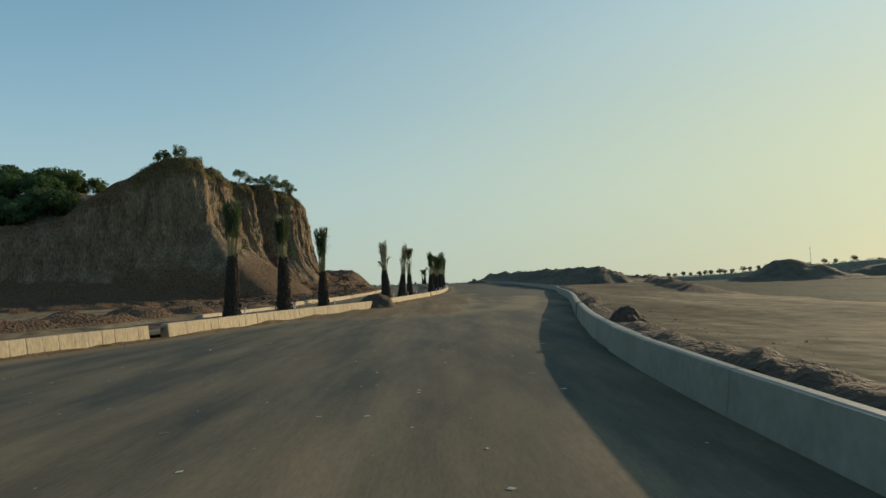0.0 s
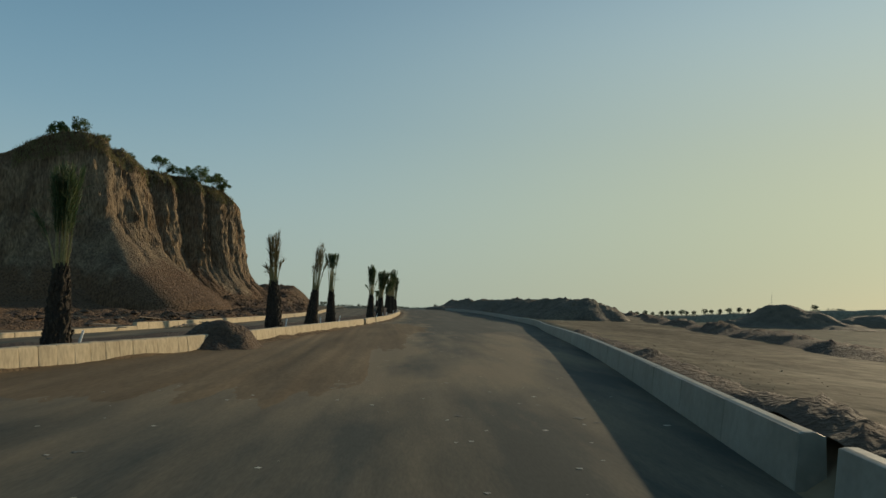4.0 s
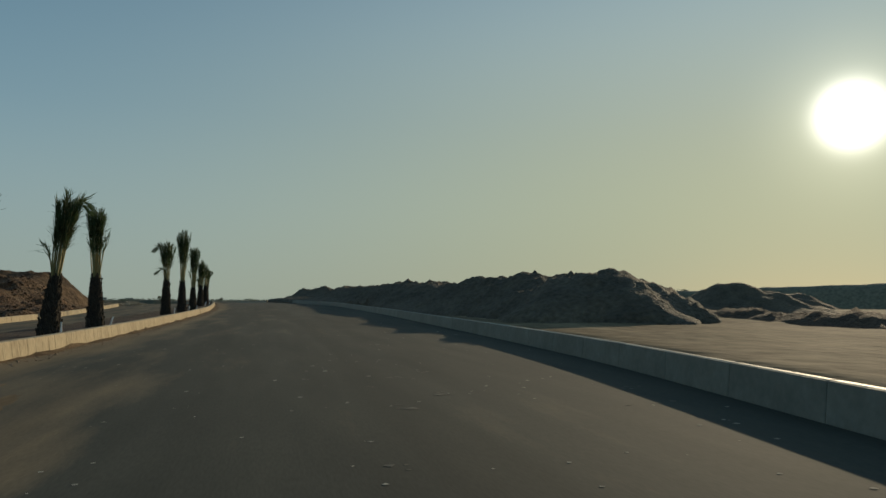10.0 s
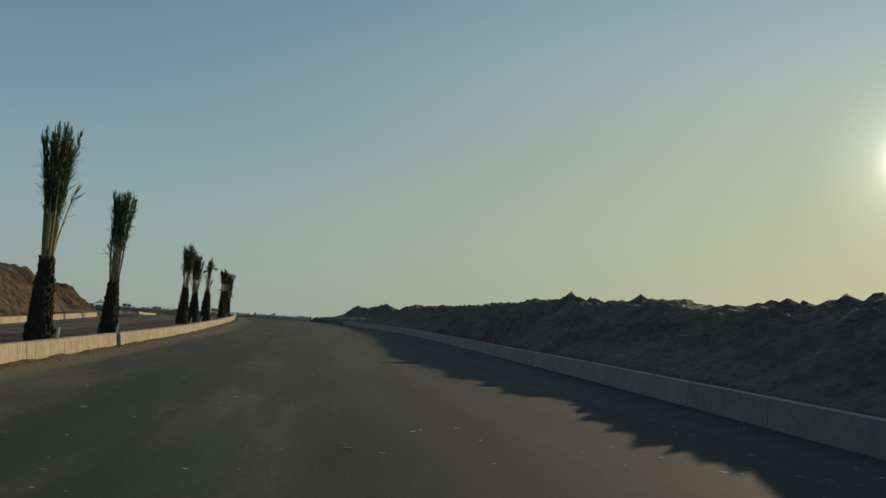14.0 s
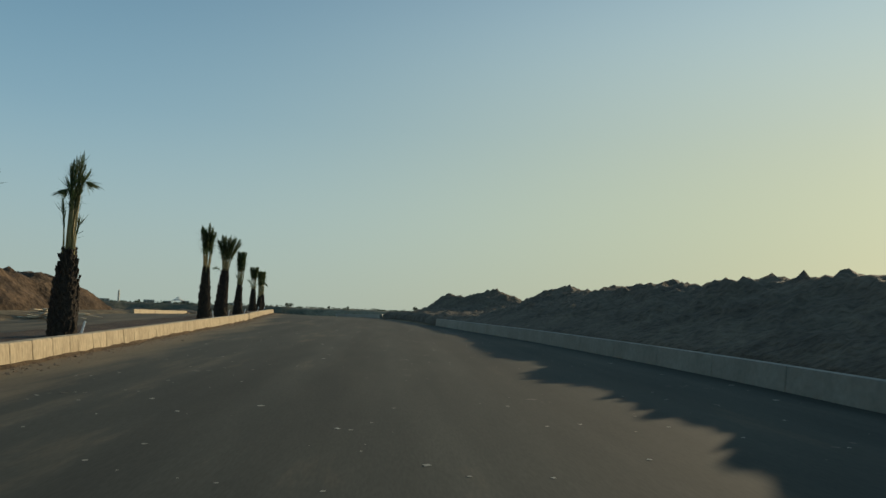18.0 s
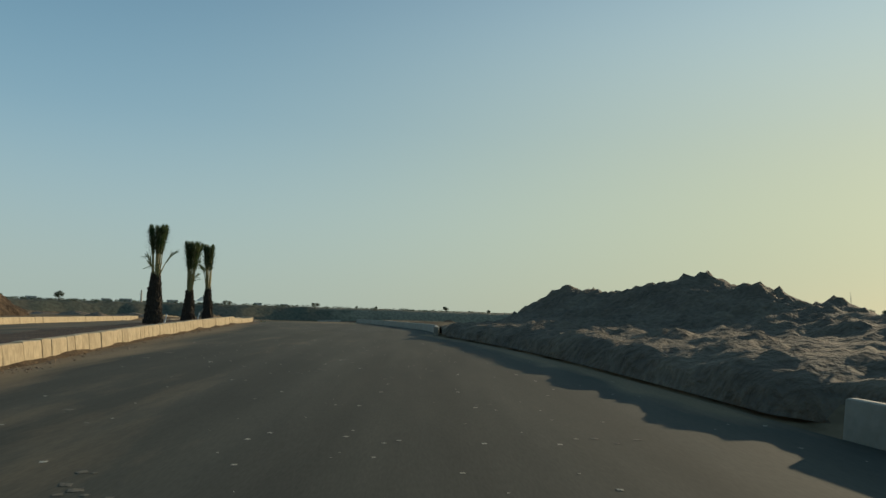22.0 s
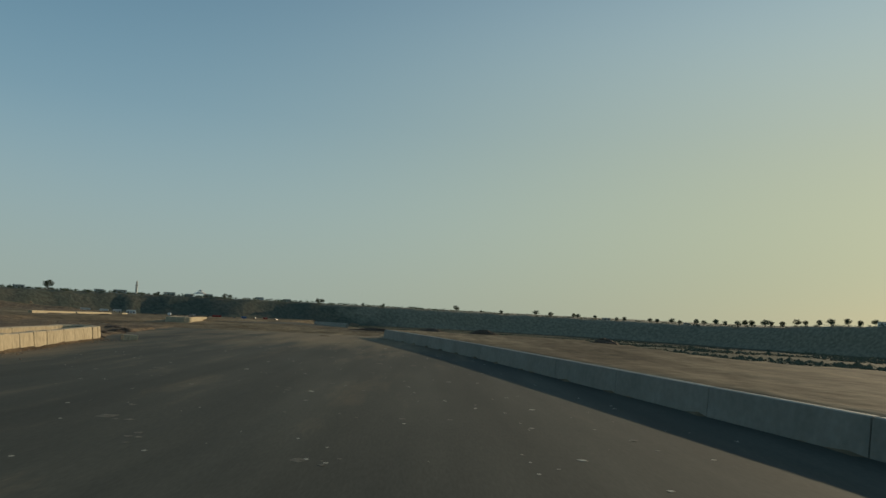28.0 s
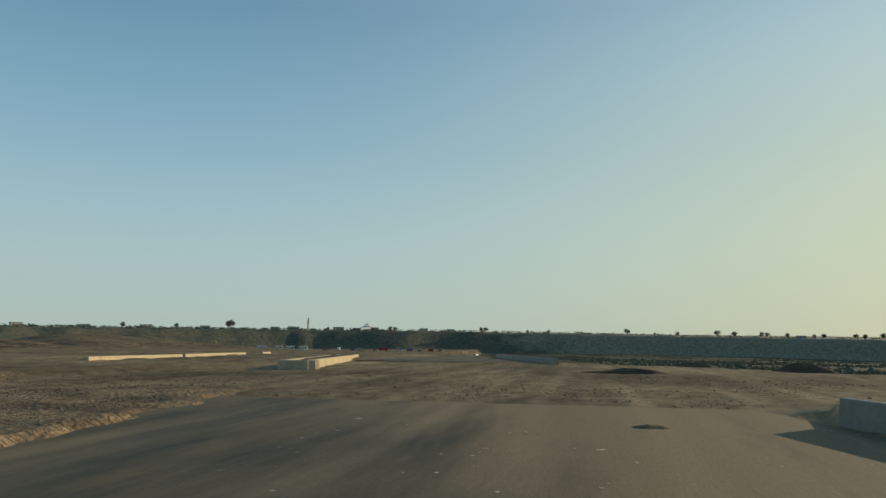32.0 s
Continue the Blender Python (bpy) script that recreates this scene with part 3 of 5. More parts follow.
def cliff_z(x, y):
    """Height and amount of loose rubble of the cut cliff, its foot and the low hills behind it."""
    base = zroad(y) - 0.25
    d = inside(CLIFF, x, y)
    top = cliff_top(x, y, d)
    rise = step(2.4, 3.6, d) * top
    foot = 4.6 * step(-15, -0.5, d) ** 1.5 * (0.82 + 0.42 * fbm(x * 0.16, y * 0.16, 2.0, 4)) + (0.34 + 0.4 * fbm(x * 0.35, y * 0.35, 5.0, 3)) * step(16, 24, y) * (1 - step(150, 165, y)) * max(step(-34, -22, d), 1 - step(9, 18, far_kerb_x(min(max(y, -30), 231)) - x))
    foot = max(foot, 0.0) * step(0.2, 2.5, far_kerb_x(min(max(y, -30), 231)) - x)
    z = max(rise, foot)
    rub = 1.0 if d < 2.4 else 0.0
    # low hills farther along
    hill = 0.0
    d2 = curve_at([(100, -14.2), (150, -15.2), (167, -17.6), (185, -21.5), (205, -26), (225, -31), (240, -35)], y) - x + 1.4 * fbm(y * 0.16, 4.0, 2.0, 3)
    if d2 > 0 and y > 128:
        h = curve_at([(128, 1.0), (140, 2.8), (150, 3.9), (168, 4.4), (177, 3.7), (184, 3.4), (190, 3.8), (205, 4.0), (218, 3.9), (230, 3.6), (237, 2.6), (242, 0.8), (246, 0.0), (250, 0.0)], y)
        hill = h * (0.30 * step(0, 1.6, d2) + 0.70 * step(0.8, 5.2, d2)) * (1 - 0.6 * step(14, 40, d2))
    if hill > z:
        rub = 0.75
        # rain gullies run down the face between rounded ribs
        slant = y + 0.5 * x + 1.5 * fbm(x * 0.1, y * 0.1, 4.0, 2)
        hill += (0.35 * fbm(x * 0.4, y * 0.4, 8.0, 4) - 0.95 * abs(fbm(slant * 0.20, x * 0.05, 3.0, 2)) - 0.5 * abs(fbm(slant * 0.6, x * 0.1, 5.0, 3)) + 0.35) * step(0.2, 1.6, hill)
    z = max(z, hill)
    if d < 0 and z > 0.1:
        z += 0.22 * fbm(x * 1.1, y * 1.1, 6.0, 3) * step(0.1, 0.8, z)
    edge = step(0.15, 0.5, z)
    return base - 0.35 * (1 - edge) + z, rub


def make_cliff():
    xs = spaced([(-124, -60, 64), (-60, -21, 84), (-21, -13.2, 12)])
    ys = spaced([(14, 96, 116), (96, 146, 108), (146, 250, 150)])
    nx = len(xs)
    verts, rubble = [], []
    for y in ys:
        for x in xs:
            z, r = cliff_z(x, y)
            verts.append((x, y, z))
            rubble.append(r)
    cut = next(j for j, y in enumerate(ys) if y > 146)

    def rows(a, b):
        return [(j * nx + i, j * nx + i + 1, (j + 1) * nx + i + 1, (j + 1) * nx + i) for j in range(a, b) for i in range(nx - 1)]

    far = raw_object("clay_hill", verts[cut * nx:], rows(0, len(ys) - 1 - cut), M_HILL)
    tagged(far, "low dark clay hill worn into gullies beyond the second carriageway", "hill", kind="structure")
    verts, rubble = verts[:(cut + 1) * nx], rubble[:(cut + 1) * nx]
    ob = raw_object("cliff", verts, rows(0, cut), M_CLIFF)
    ob.data.attributes.new("rubble", "FLOAT", "POINT").data.foreach_set("value", rubble)
    tagged(ob, "cut clay cliff with rain-fluted faces and a rubble foot", "cliff", kind="structure")



RIM = []


def make_cliff_wall():
    """The upright cut faces: a sheet hung along the cliff's outline, fluted by rain and crossed by faint beds."""
    line = CLIFF[:13]
    pts = []
    for (x0, y0), (x1, y1) in zip(line, line[1:]):
        n = max(int(math.hypot(x1 - x0, y1 - y0) / 0.22), 1)
        pts += [Vector((x0 + (x1 - x0) * k / n, y0 + (y1 - y0) * k / n)) for k in range(n)]
    # round the corners of the outline
    for _ in range(20):
        pts = [pts[0]] + [(pts[k - 1] + 2 * pts[k] + pts[k + 1]) / 4 for k in range(1, len(pts) - 1)] + [pts[-1]]
    rows = 84
    verts, faces, rubble = [], [], []
    for i, p in enumerate(pts):
        t = (pts[min(i + 8, len(pts) - 1)] - pts[max(i - 8, 0)]).normalized()
        out = Vector((t.y, -t.x))
        s = i * 0.22
        top = cliff_top(p.x, p.y, 1.0)
        base = zroad(p.y) - 0.6
        shade = step(-36.2, -38.2, p.x) * (1 - step(112, 116, p.y))
        # the corner is battered more than the rest
        batter = 3.0 * step(-41.5, -37.2, p.x) * (1 - step(112, 131, p.y))
        toe = 6.5 * step(-41.5, -37.0, p.x) * (1 - step(111, 121, p.y))
        big = (1.3 - 0.6 * shade) * fbm(s * 0.10, 3.0, 0.0, 2)
        for j in range(rows + 1):
            v = j / (rows - 4)
            if v <= 1:
                z = base + (top - base) * v
                warp = 0.7 * fbm(s * 0.12, z * 0.12, 5.0, 2)
                flute = -0.75 * abs(fbm(s * 0.30 + warp, z * 0.02, 1.0, 3)) - 0.85 * abs(fbm(s * 0.95 + warp, z * 0.035, 7.0, 3)) - 0.75 * abs(fbm(s * 2.1 + 2 * warp, z * 0.06, 3.0, 3))
                lean = (3.6 + batter) * (1 - v) ** 1.35 + 3.4 * (1 - step(0.0, 0.36 + 0.14 * fbm(s * 0.14, 2.0), v)) + toe * (1 - step(0.0, 0.55, v))
                fine = 0.26 * fbm(p.x * 0.55, p.y * 0.55, z * 0.4, 4) + 0.13 * fbm(p.x * 2.4, p.y * 2.4, z * 1.6, 3)
                bed = 0.22 * fbm(z * 0.55, s * 0.03, 4.0, 3)
                o = lean + big + flute * (1 - 0.8 * shade) * (0.45 + 0.75 * step(0.12, 0.5, v)) + fine + bed + 0.9
                # deep clefts cut into the sunlit face
                for cy, cw, cd in ((118.0, 0.9, 1.3), (123.6, 1.3, 2.2), (127.6, 0.8, 1.2)):
                    o -= cd * math.exp(-((p.y - cy + 0.25 * (1 - v)) / cw) ** 2) * step(0.1, 0.45, v) * (1 - shade)
                # the rim is rounded off to a grassy slope
                brow = 0.87 + 0.05 * fbm(s * 0.2, 6.0, 2.0, 3)
                if v > brow:
                    o -= (2.4 - 1.5 * shade) * step(brow, 1.05, v)
                    if -46 < p.x and p.y < 133:
                        RIM.append((p.x + out.x * o, p.y + out.y * o, z))
            else:
                k = j - (rows - 4)
                z = top + 0.12 * fbm(s * 0.7, k) - 0.04 * k
                o = big * (1 - k / 4) - 1.9 + 1.2 * shade - 1.0 * k
            q = p + out * o
            verts.append((q.x, q.y, z))
            rubble.append(max(1 - step(0.12, 0.36, v + 0.22 * fbm(s * 0.16, 1.0, 0.0, 4)), 0.75 * step(0.84, 0.94, v + 0.05 * fbm(s * 0.4, 4.0, 1.0, 3))))
    n = rows + 1
    for i in range(len(pts) - 1):
        for j in range(rows):
            k = i * n + j
            faces.append((k, k + n, k + n + 1, k + 1))
    ob = raw_object("cliff_face", verts, faces, M_CLIFF)
    ob.data.attributes.new("rubble", "FLOAT", "POINT").data.foreach_set("value", rubble)
    tagged(ob, "steep clay cut face, fluted by rain and crossed by faint beds", "cliff", kind="structure")


make_cliff()
make_cliff_wall()


# ---- berm of tipped earth on the other side ----
CREST = [(70, 18.8), (85, 18.6), (97, 18.6), (120, 18.2), (140, 18.4), (164, 17.6), (172, 17.8), (178, 17.8), (184, 17.4), (190, 16.2), (195, 14.9), (203, 13.9), (210, 13.8), (222, 13.6)]
# height of the crest over the road
BERM_TOP = [(79, 0.2), (81.5, 0.9), (83.5, 1.9), (85.6, 2.55), (88.5, 2.3), (91, 2.45), (94, 2.6), (97, 2.65), (103, 2.5), (106, 2.35), (109, 2.3), (115, 2.5), (120, 2.65), (125, 2.7), (135, 2.55), (145, 2.45), (154, 2.4),
            (163, 2.35), (167, 2.5), (171.5, 2.6), (174, 1.9), (178, 1.5), (183, 1.55), (186, 2.2), (190.5, 2.75), (195, 2.4), (199, 2.6), (203, 2.45), (206, 2.0), (209, 1.3), (212, 0.7), (216, 0.35), (220, 0.1)]


def tipped_loads():
    """Lorry loads tipped side by side: where each stands, its height and its spread."""
    r = random.Random(12)
    out, y = [], 85.6
    while y < 219:
        h = max(curve_at(BERM_TOP, y) - 0.36, 0.1) * r.uniform(0.95, 1.06)
        out.append((curve_at(CREST, y) + r.uniform(-0.7, 0.7), y, h, r.uniform(0.9, 1.25)))
        if r.random() < 0.6 and y > 96:
            out.append((curve_at(CREST, y) + r.uniform(2.2, 4.0), y + r.uniform(-1, 1), h * r.uniform(0.7, 0.95), r.uniform(1.0, 1.3)))
        if r.random() < 0.5 and y < 168:
            out.append((curve_at(CREST, y) - r.uniform(1.4, 2.4), y + r.uniform(-1.5, 1.5), h * r.uniform(0.45, 0.7), r.uniform(1.0, 1.3)))
        y += r.uniform(2.3, 4.6)
    return out


LOADS = tipped_loads()


def berm_z(x, y):
    """Height of tipped earth over the ground, and how much of it there is."""
    c = curve_at(CREST, y)
    h = max(curve_at(BERM_TOP, y) - 0.36, 0.0)
    wx, wy = x + 0.7 * fbm(x * 0.35, y * 0.35, 3.0, 3), y + 0.7 * fbm(x * 0.35, y * 0.35, 8.0, 3)
    # the body of the bank, and the single loads on it
    z = 0.86 * h * min(max(1.28 - abs(wx - c) / (1.62 * max(h, 0.3)), 0.0), 1.0)
    for lx, ly, lh, sp in LOADS:
        if abs(ly - wy) < 6:
            q = math.sqrt(((wx - lx) / 1.05) ** 2 + (wy - ly) ** 2 + 0.12) / (1.45 * lh * sp)
            z = max(z, lh * (1.08 - q))
    prof = step(0.0, 0.25, z)
    # from the crest the earth runs down to the back of the barrier
    if x < c:
        run = h * 0.95 * min(max(1 - (c - x) / max(c - right_x(y) - 0.1, 1.0), 0.0), 1.0) ** (1 + 0.9 * step(164, 172, y)) * step(96, 106, y) * (1 - step(200, 208, y))
        z = max(z, run)
        prof = max(prof, step(0.0, 0.25, run))
    z += (0.12 * fbm(x * 0.9, y * 0.9, 2.2, 4) + 0.30 * (abs(fbm(x * 1.7, y * 1.7, 6.0, 4)) - 0.1)) * prof * step(0.0, 0.8, z)
    # a lower bank was tipped nearer the road where the barrier is missing
    near = step(170.2, 172.5, y) * (1 - step(193, 199, y))
    if near > 0:
        bx = right_x(y) + 2.6 + 0.5 * fbm(y * 0.3, 7.0, 1.0, 3)
        bh = (0.24 + 0.2 * fbm(y * 0.5, 3.0, 9.0, 3)) * near
        bank = bh * min(max(1.2 - abs(wx - bx) / 2.0, 0.0), 1.0) + 0.2 * abs(fbm(x * 1.8, y * 1.8, 2.0, 4)) * near * step(2.6, 1.6, abs(wx - bx))
        z = max(z, bank)
        prof = max(prof, step(0.0, 0.25, bank))
    # where the barrier is missing the spoil stands at the edge of the road
    spill = step(170.8, 172.5, y) * (1 - step(196, 200, y)) * step(0.0, 0.55, x - right_x(y)) * (1 - step(18, 24, x))
    z = max(z, 0.16 * spill + 0.2 * spill * fbm(x * 0.8, y * 0.8, 4.0, 4) + z * 0.9)
    # low apron between the foot of the bank and the barrier
    apron = step(98, 108, y) * (1 - step(198, 204, y)) * step(0.2, 1.2, x - right_x(y)) * (1 - step(c, c + 4, x))
    z = max(z, apron * (0.22 + 0.25 * fbm(x * 0.7, y * 0.7, 5.0, 4)))
    return z, max(prof, spill, step(0.3, 0.6, apron))


def make_berm():
    xs = spaced([(6.5, 28, 96)])
    ys = spaced([(74, 224, 560)])
    nx = len(xs)
    verts = []
    for y in ys:
        for x in xs:
            z, p = berm_z(x, y)
            x2 = max(x, right_x(y) + 0.32 - 0.30 * step(170.9, 171.6, y) * (1 - step(196.6, 197.3, y)))
            verts.append((x2, y, ground_z(max(x2, right_x(y) + 0.6), y) - 0.3 * (1 - step(0.0, 0.12, p)) + z))
    faces = [(j * nx + i, j * nx + i + 1, (j + 1) * nx + i + 1, (j + 1) * nx + i) for j in range(len(ys) - 1) for i in range(nx - 1)]
    ob = raw_object("earth_berm", verts, faces, M_BERM)
    tagged(ob, "long berm of tipped brown earth behind the concrete barrier", "berm", kind="structure")


make_berm()


def heap(name, x, y, rx, ry, h, mat, label, seed=0.0, n=26, category="heap", power=1.0):
    """A pile of loose earth: steep lumpy cone, sunk into the ground."""
    verts, faces = [], []
    for j in range(n + 1):
        for i in range(n + 1):
            u, v = i / n * 2 - 1, j / n * 2 - 1
            r = math.hypot(u, v)
            r += 0.22 * fbm(u * 1.6 + seed, v * 1.6, seed, 3)
            z = h * (1 - step(0.0, 1.0, r)) ** power
            z += 0.14 * h * fbm(u * 4 + seed, v * 4, 1.0, 4) * step(0.0, 0.3, z / h)
            z += min(0.05 * h, 0.8) * abs(fbm(u * 13 + seed, v * 13, 4.0, 3)) * step(0.0, 0.3, z / h)
            verts.append((u * rx, v * ry, z - 0.06 * (1 - step(0, 0.1, z / h))))
    for j in range(n):
        for i in range(n):
            k = j * (n + 1) + i
            faces.append((k, k + 1, k + n + 2, k + n + 1))
    ob = raw_object(name, verts, faces, mat)
    gz = ground_z(x, y)
    ob.location = (x, y, gz)
    return tagged(ob, label, category)


# ---- far country ----
def ridge_top(az):
    return curve_at([(-90, 12), (-60, 7), (-43, 3.6), (-27, 2.0), (-18, 1.4), (-10, 0.7), (0, -1.2), (10, -3.4), (20, -5.0), (25, -4), (30, 0.5), (34, 4), (40, 8), (45, 10), (60, 14), (90, 14)], az)


def ridge_far(az):
    return curve_at([(-90, 620), (-60, 640), (-40, 680), (-25, 760), (-10, 820), (0, 860), (10, 900), (20, 880), (34, 760), (45, 700), (60, 700), (90, 700)], az)


def make_escarpment():
    verts, faces = [], []
    azs = [-88 + 0.5 * i for i in range(353)]
    prof = [(-40, -0.12), (0, 0.02), (9, 0.30), (17, 0.60), (24, 0.88), (30, 0.97), (44, 1.0), (120, 1.0), (400, 0.98), (1400, 0.9), (3200, 0.6)]
    for az in azs:
        a = radians(az)
        r0 = ridge_far(az) + 9 * fbm(az * 0.16, 3.3, 0.0, 4)
        top = ridge_top(az) + 0.9 * fbm(az * 0.5, 8.0, 0, 3)
        for dr, k in prof:
            gully = 3 * fbm(az * 0.9, k * 1.5, 2.0, 3) if 0 <= dr < 40 else 0
            r = r0 + dr + gully
            x, y = r * math.sin(a), 200 + r * math.cos(a)
            g = ground_z(x, y)
            verts.append((x, y, g + (top - g) * k + (0.6 * fbm(x * 0.05, y * 0.05) if dr > 0 else -1.5)))
    n = len(prof)
    for i in range(len(azs) - 1):
        for j in range(n - 1):
            k = i * n + j
            faces.append((k, k + 1, k + n + 1, k + n))
    ob = raw_object("escarpment", verts, faces, M_FAR)
    # scrub colour on the left; paler on the right, distance haze put into the colour
    dry = [step(-6, 3, az + 1.2 * j + 4 * fbm(az * 0.3, j * 0.9, 1.0)) for az in azs for j in range(n)]
    ob.data.attributes.new("dry", "FLOAT", "POINT").data.foreach_set("value", dry)
    tagged(ob, "long scrub-grown escarpment closing the far plain", "hillside", kind="structure")


make_escarpment()


def far_spot(az, back=45.0):
    a = radians(az)
    r = ridge_far(az) + 9 * fbm(az * 0.16, 3.3, 0.0, 4) + back
    x, y = r * math.sin(a), 200 + r * math.cos(a)
    return x, y, ridge_top(az) + 0.9 * fbm(az * 0.5, 8.0, 0, 3) - 0.5


heap("hill", -173, 322, 60, 58, 24.0, M_HILL, "bare brown clay hill beyond the second carriageway", 5.0, 130, "hill", 0.42)
heap("earth_mound", 74, 150, 15, 12, 4.4, M_BERM, "broad dark mound of earth on the open plain", 3.0, 34, "mound")
heap("earth_mound", 142, 224, 34, 22, 6.5, M_BERM, "long ridge of dug earth on the plain", 8.0, 40, "mound")
heap("earth_mound", 104, 205, 20, 14, 3.4, M_BERM, "low mound of dug earth on the plain", 12.0, 30, "mound")


# ---- kerbs and barriers ----
def kerb_mesh(name, length, w0=0.30, w1=0.19, h=0.42, round_top=0.035, rough=0.006, seed=1):
    """One precast length along y, front face at x = 0 (towards +x), leaning back towards its top."""
    bm = bmesh.new()
    rnd = random.Random(seed)
    sec = [(0.0, -0.25), (0.0, 0.02), (-0.045, h - round_top), (-0.06, h - 0.008), (-0.085, h), (-0.06 - w1, h), (-w0, h - 0.03), (-w0, -0.25)]
    ends = []
    for y in (0.004, 0.03, length - 0.03, length - 0.004):
        inset = 0.006 if y in (0.004, length - 0.004) else 0.0
        ends.append([bm.verts.new((x - inset + rnd.uniform(-rough, rough), y, z - (inset if z > 0.3 else 0) + rnd.uniform(-rough, rough) * 0.6)) for x, z in sec])
    n = len(sec)
    for a, b in zip(ends, ends[1:]):
        for k in range(n):
            bm.faces.new((a[k], a[(k + 1) % n], b[(k + 1) % n], b[k]))
    bm.faces.new(ends[0])
    bm.faces.new(ends[-1][::-1])
    bmesh.ops.recalc_face_normals(bm, faces=bm.faces)
    me = bpy.data.meshes.new(name)
    bm.to_mesh(me)
    bm.free()
    return me


def run_along(fx, y0, y1, pitch, joints=()):
    """Evenly spaced stations on a curve x = fx(y): (x, y, turn)."""
    out, y = [], y0
    while y < y1:
        s = (fx(y + 0.05) - fx(y - 0.05)) / 0.1
        out.append((fx(y), y, math.degrees(math.atan2(-s, 1.0))))
        nxt = y + pitch / math.hypot(1, s)
        y = nxt + sum(g for at, g in joints if y <= at < nxt)
    return out


def kerb_run(name, fx, y0, y1, pitch, meshes, mat, label, flip=False, lift=0.0, category="kerb", jitter=0.004, piece="kerb_block", seed=5, joints=(), tipped=()):
    rnd = random.Random(seed)
    y0x = fx(y0)
    top = holder(name, y0x, y0, zroad(y0) + (lift(y0) if callable(lift) else lift))
    tagged(top, label, category)
    inv = top.matrix_world.inverted()
    for x, y, turn in run_along(fx, y0, y1, pitch, joints):
        ob = new(piece, meshes[rnd.randrange(len(meshes))])
        if not ob.data.materials:
            ob.data.materials.append(mat)
        slope = math.degrees(math.atan((zroad(y + 0.3) - zroad(y - 0.3)) / 0.6))
        up = lift(y) if callable(lift) else lift
        if any(a <= y < b for a, b in tipped):
            slope, up = slope - 9, up - 0.02
        m = pose(x + rnd.uniform(-jitter, jitter), y, zroad(y) + up + rnd.uniform(-jitter, jitter) * 0.7, slope, rnd.uniform(-1, 1) * jitter * 60, turn + rnd.uniform(-1, 1) * jitter * 60)
        if flip:
            m = m @ pose(0, pitch, 0, 0, 0, 180)
        ob.parent = top
        ob.matrix_local = inv @ m
    return top


KB = [kerb_mesh("kerb_block", 0.45, seed=s) for s in range(5)]
for y0, y1, lab in ((-12, 19.9, "precast buff concrete kerb with dark upright joints, ending in a gap"), (20.9, 38.0, "precast buff concrete kerb stopping at a heap of earth"),
                    (39.7, 65.6, "sunlit precast concrete kerb beside sand drifted on the road"), (66.8, 71.9, "short length of precast concrete kerb between two gaps"),
                    (72.8, 114.6, "sunlit precast concrete kerb along the palm median"), (115.1, 136.5, "curved precast concrete kerb along the palm median"),
                    (136.9, 172.4, "precast concrete kerb under the palms"), (173.1, 231.6, "precast concrete kerb with open crooked joints and a rounded nose")):
    kerb_run("kerb", kerb_x, y0, y1, 0.45, KB, M_KERB, lab, lift=bank, seed=int(y1), jitter=0.013 if y0 > 170 else 0.005, joints=((178, 0.03), (185.3, 0.04), (191, 0.03), (196.2, 0.04), (199.6, 0.06), (202.0, 0.06), (204.2, 0.10), (204.75, 0.12), (208.8, 0.07), (213.5, 0.04), (219, 0.05)), tipped=((204.45, 204.85),))
KL = [kerb_mesh("kerb_length", 1.5, seed=20 + s) for s in range(3)]
for y0, y1 in ((44, 88), (88.6, 131), (131.5, 176), (176.5, 230.5)):
    kerb_run("kerb", lambda y: median_left(y), y0, y1, 1.5, KL, M_KERB, "pale concrete kerb on the far edge of the palm median", flip=True, lift=lambda y: -0.22 + 0.20 * step(199, 206, y), jitter=0.008, piece="kerb_length", seed=int(y1))
for y0, y1, lab in ((45, 60, "pale concrete kerb sunk in rubble below the cliff"), (10, 27, "pale concrete kerb half buried in rubble below the cliff"), (60.5, 120, "pale concrete kerb below the cliff"), (121, 150, "pale concrete kerb below the low hills"),
                    (151, 162.6, "pale concrete kerb ending beside dumped timber"), (197.5, 236.2, "pale concrete kerb along the far carriageway")):
    kerb_run("kerb", far_kerb_x, y0, y1, 1.5, KL, M_KERB, lab, lift=(lambda y: second(y) - 0.2) if y0 == 45 else second, jitter=0.008, piece="kerb_length", seed=int(y1))


def barrier_run(fx, y0, y1, pitch, label, seed):
    meshes = [kerb_mesh("barrier_length", pitch - 0.002, w0=0.24, w1=0.11, h=0.45, round_top=0.012, rough=0.002, seed=seed + s) for s in range(2)]
    rnd = random.Random(seed)
    top = holder("barrier", fx(y0), y0, zroad(y0))
    tagged(top, label, "barrier")
    inv = top.matrix_world.inverted()
    for x, y, turn in run_along(fx, y0, y1, pitch):
        ob = new("barrier_length", meshes[rnd.randrange(2)])
        if not ob.data.materials:
            ob.data.materials.append(M_BARRIER)
        x1 = fx(y + pitch)
        turn = math.degrees(math.atan2(-(x1 - x), pitch))
        ob.parent = top
        # front face looks towards the road: the section is turned round
        m = pose(x, y, zroad(y), math.degrees(math.atan((zroad(y + pitch) - zroad(y)) / pitch)), 0, turn) @ pose(0, pitch, 0, 0, 0, 180)
        ob.matrix_local = inv @ m
    return top


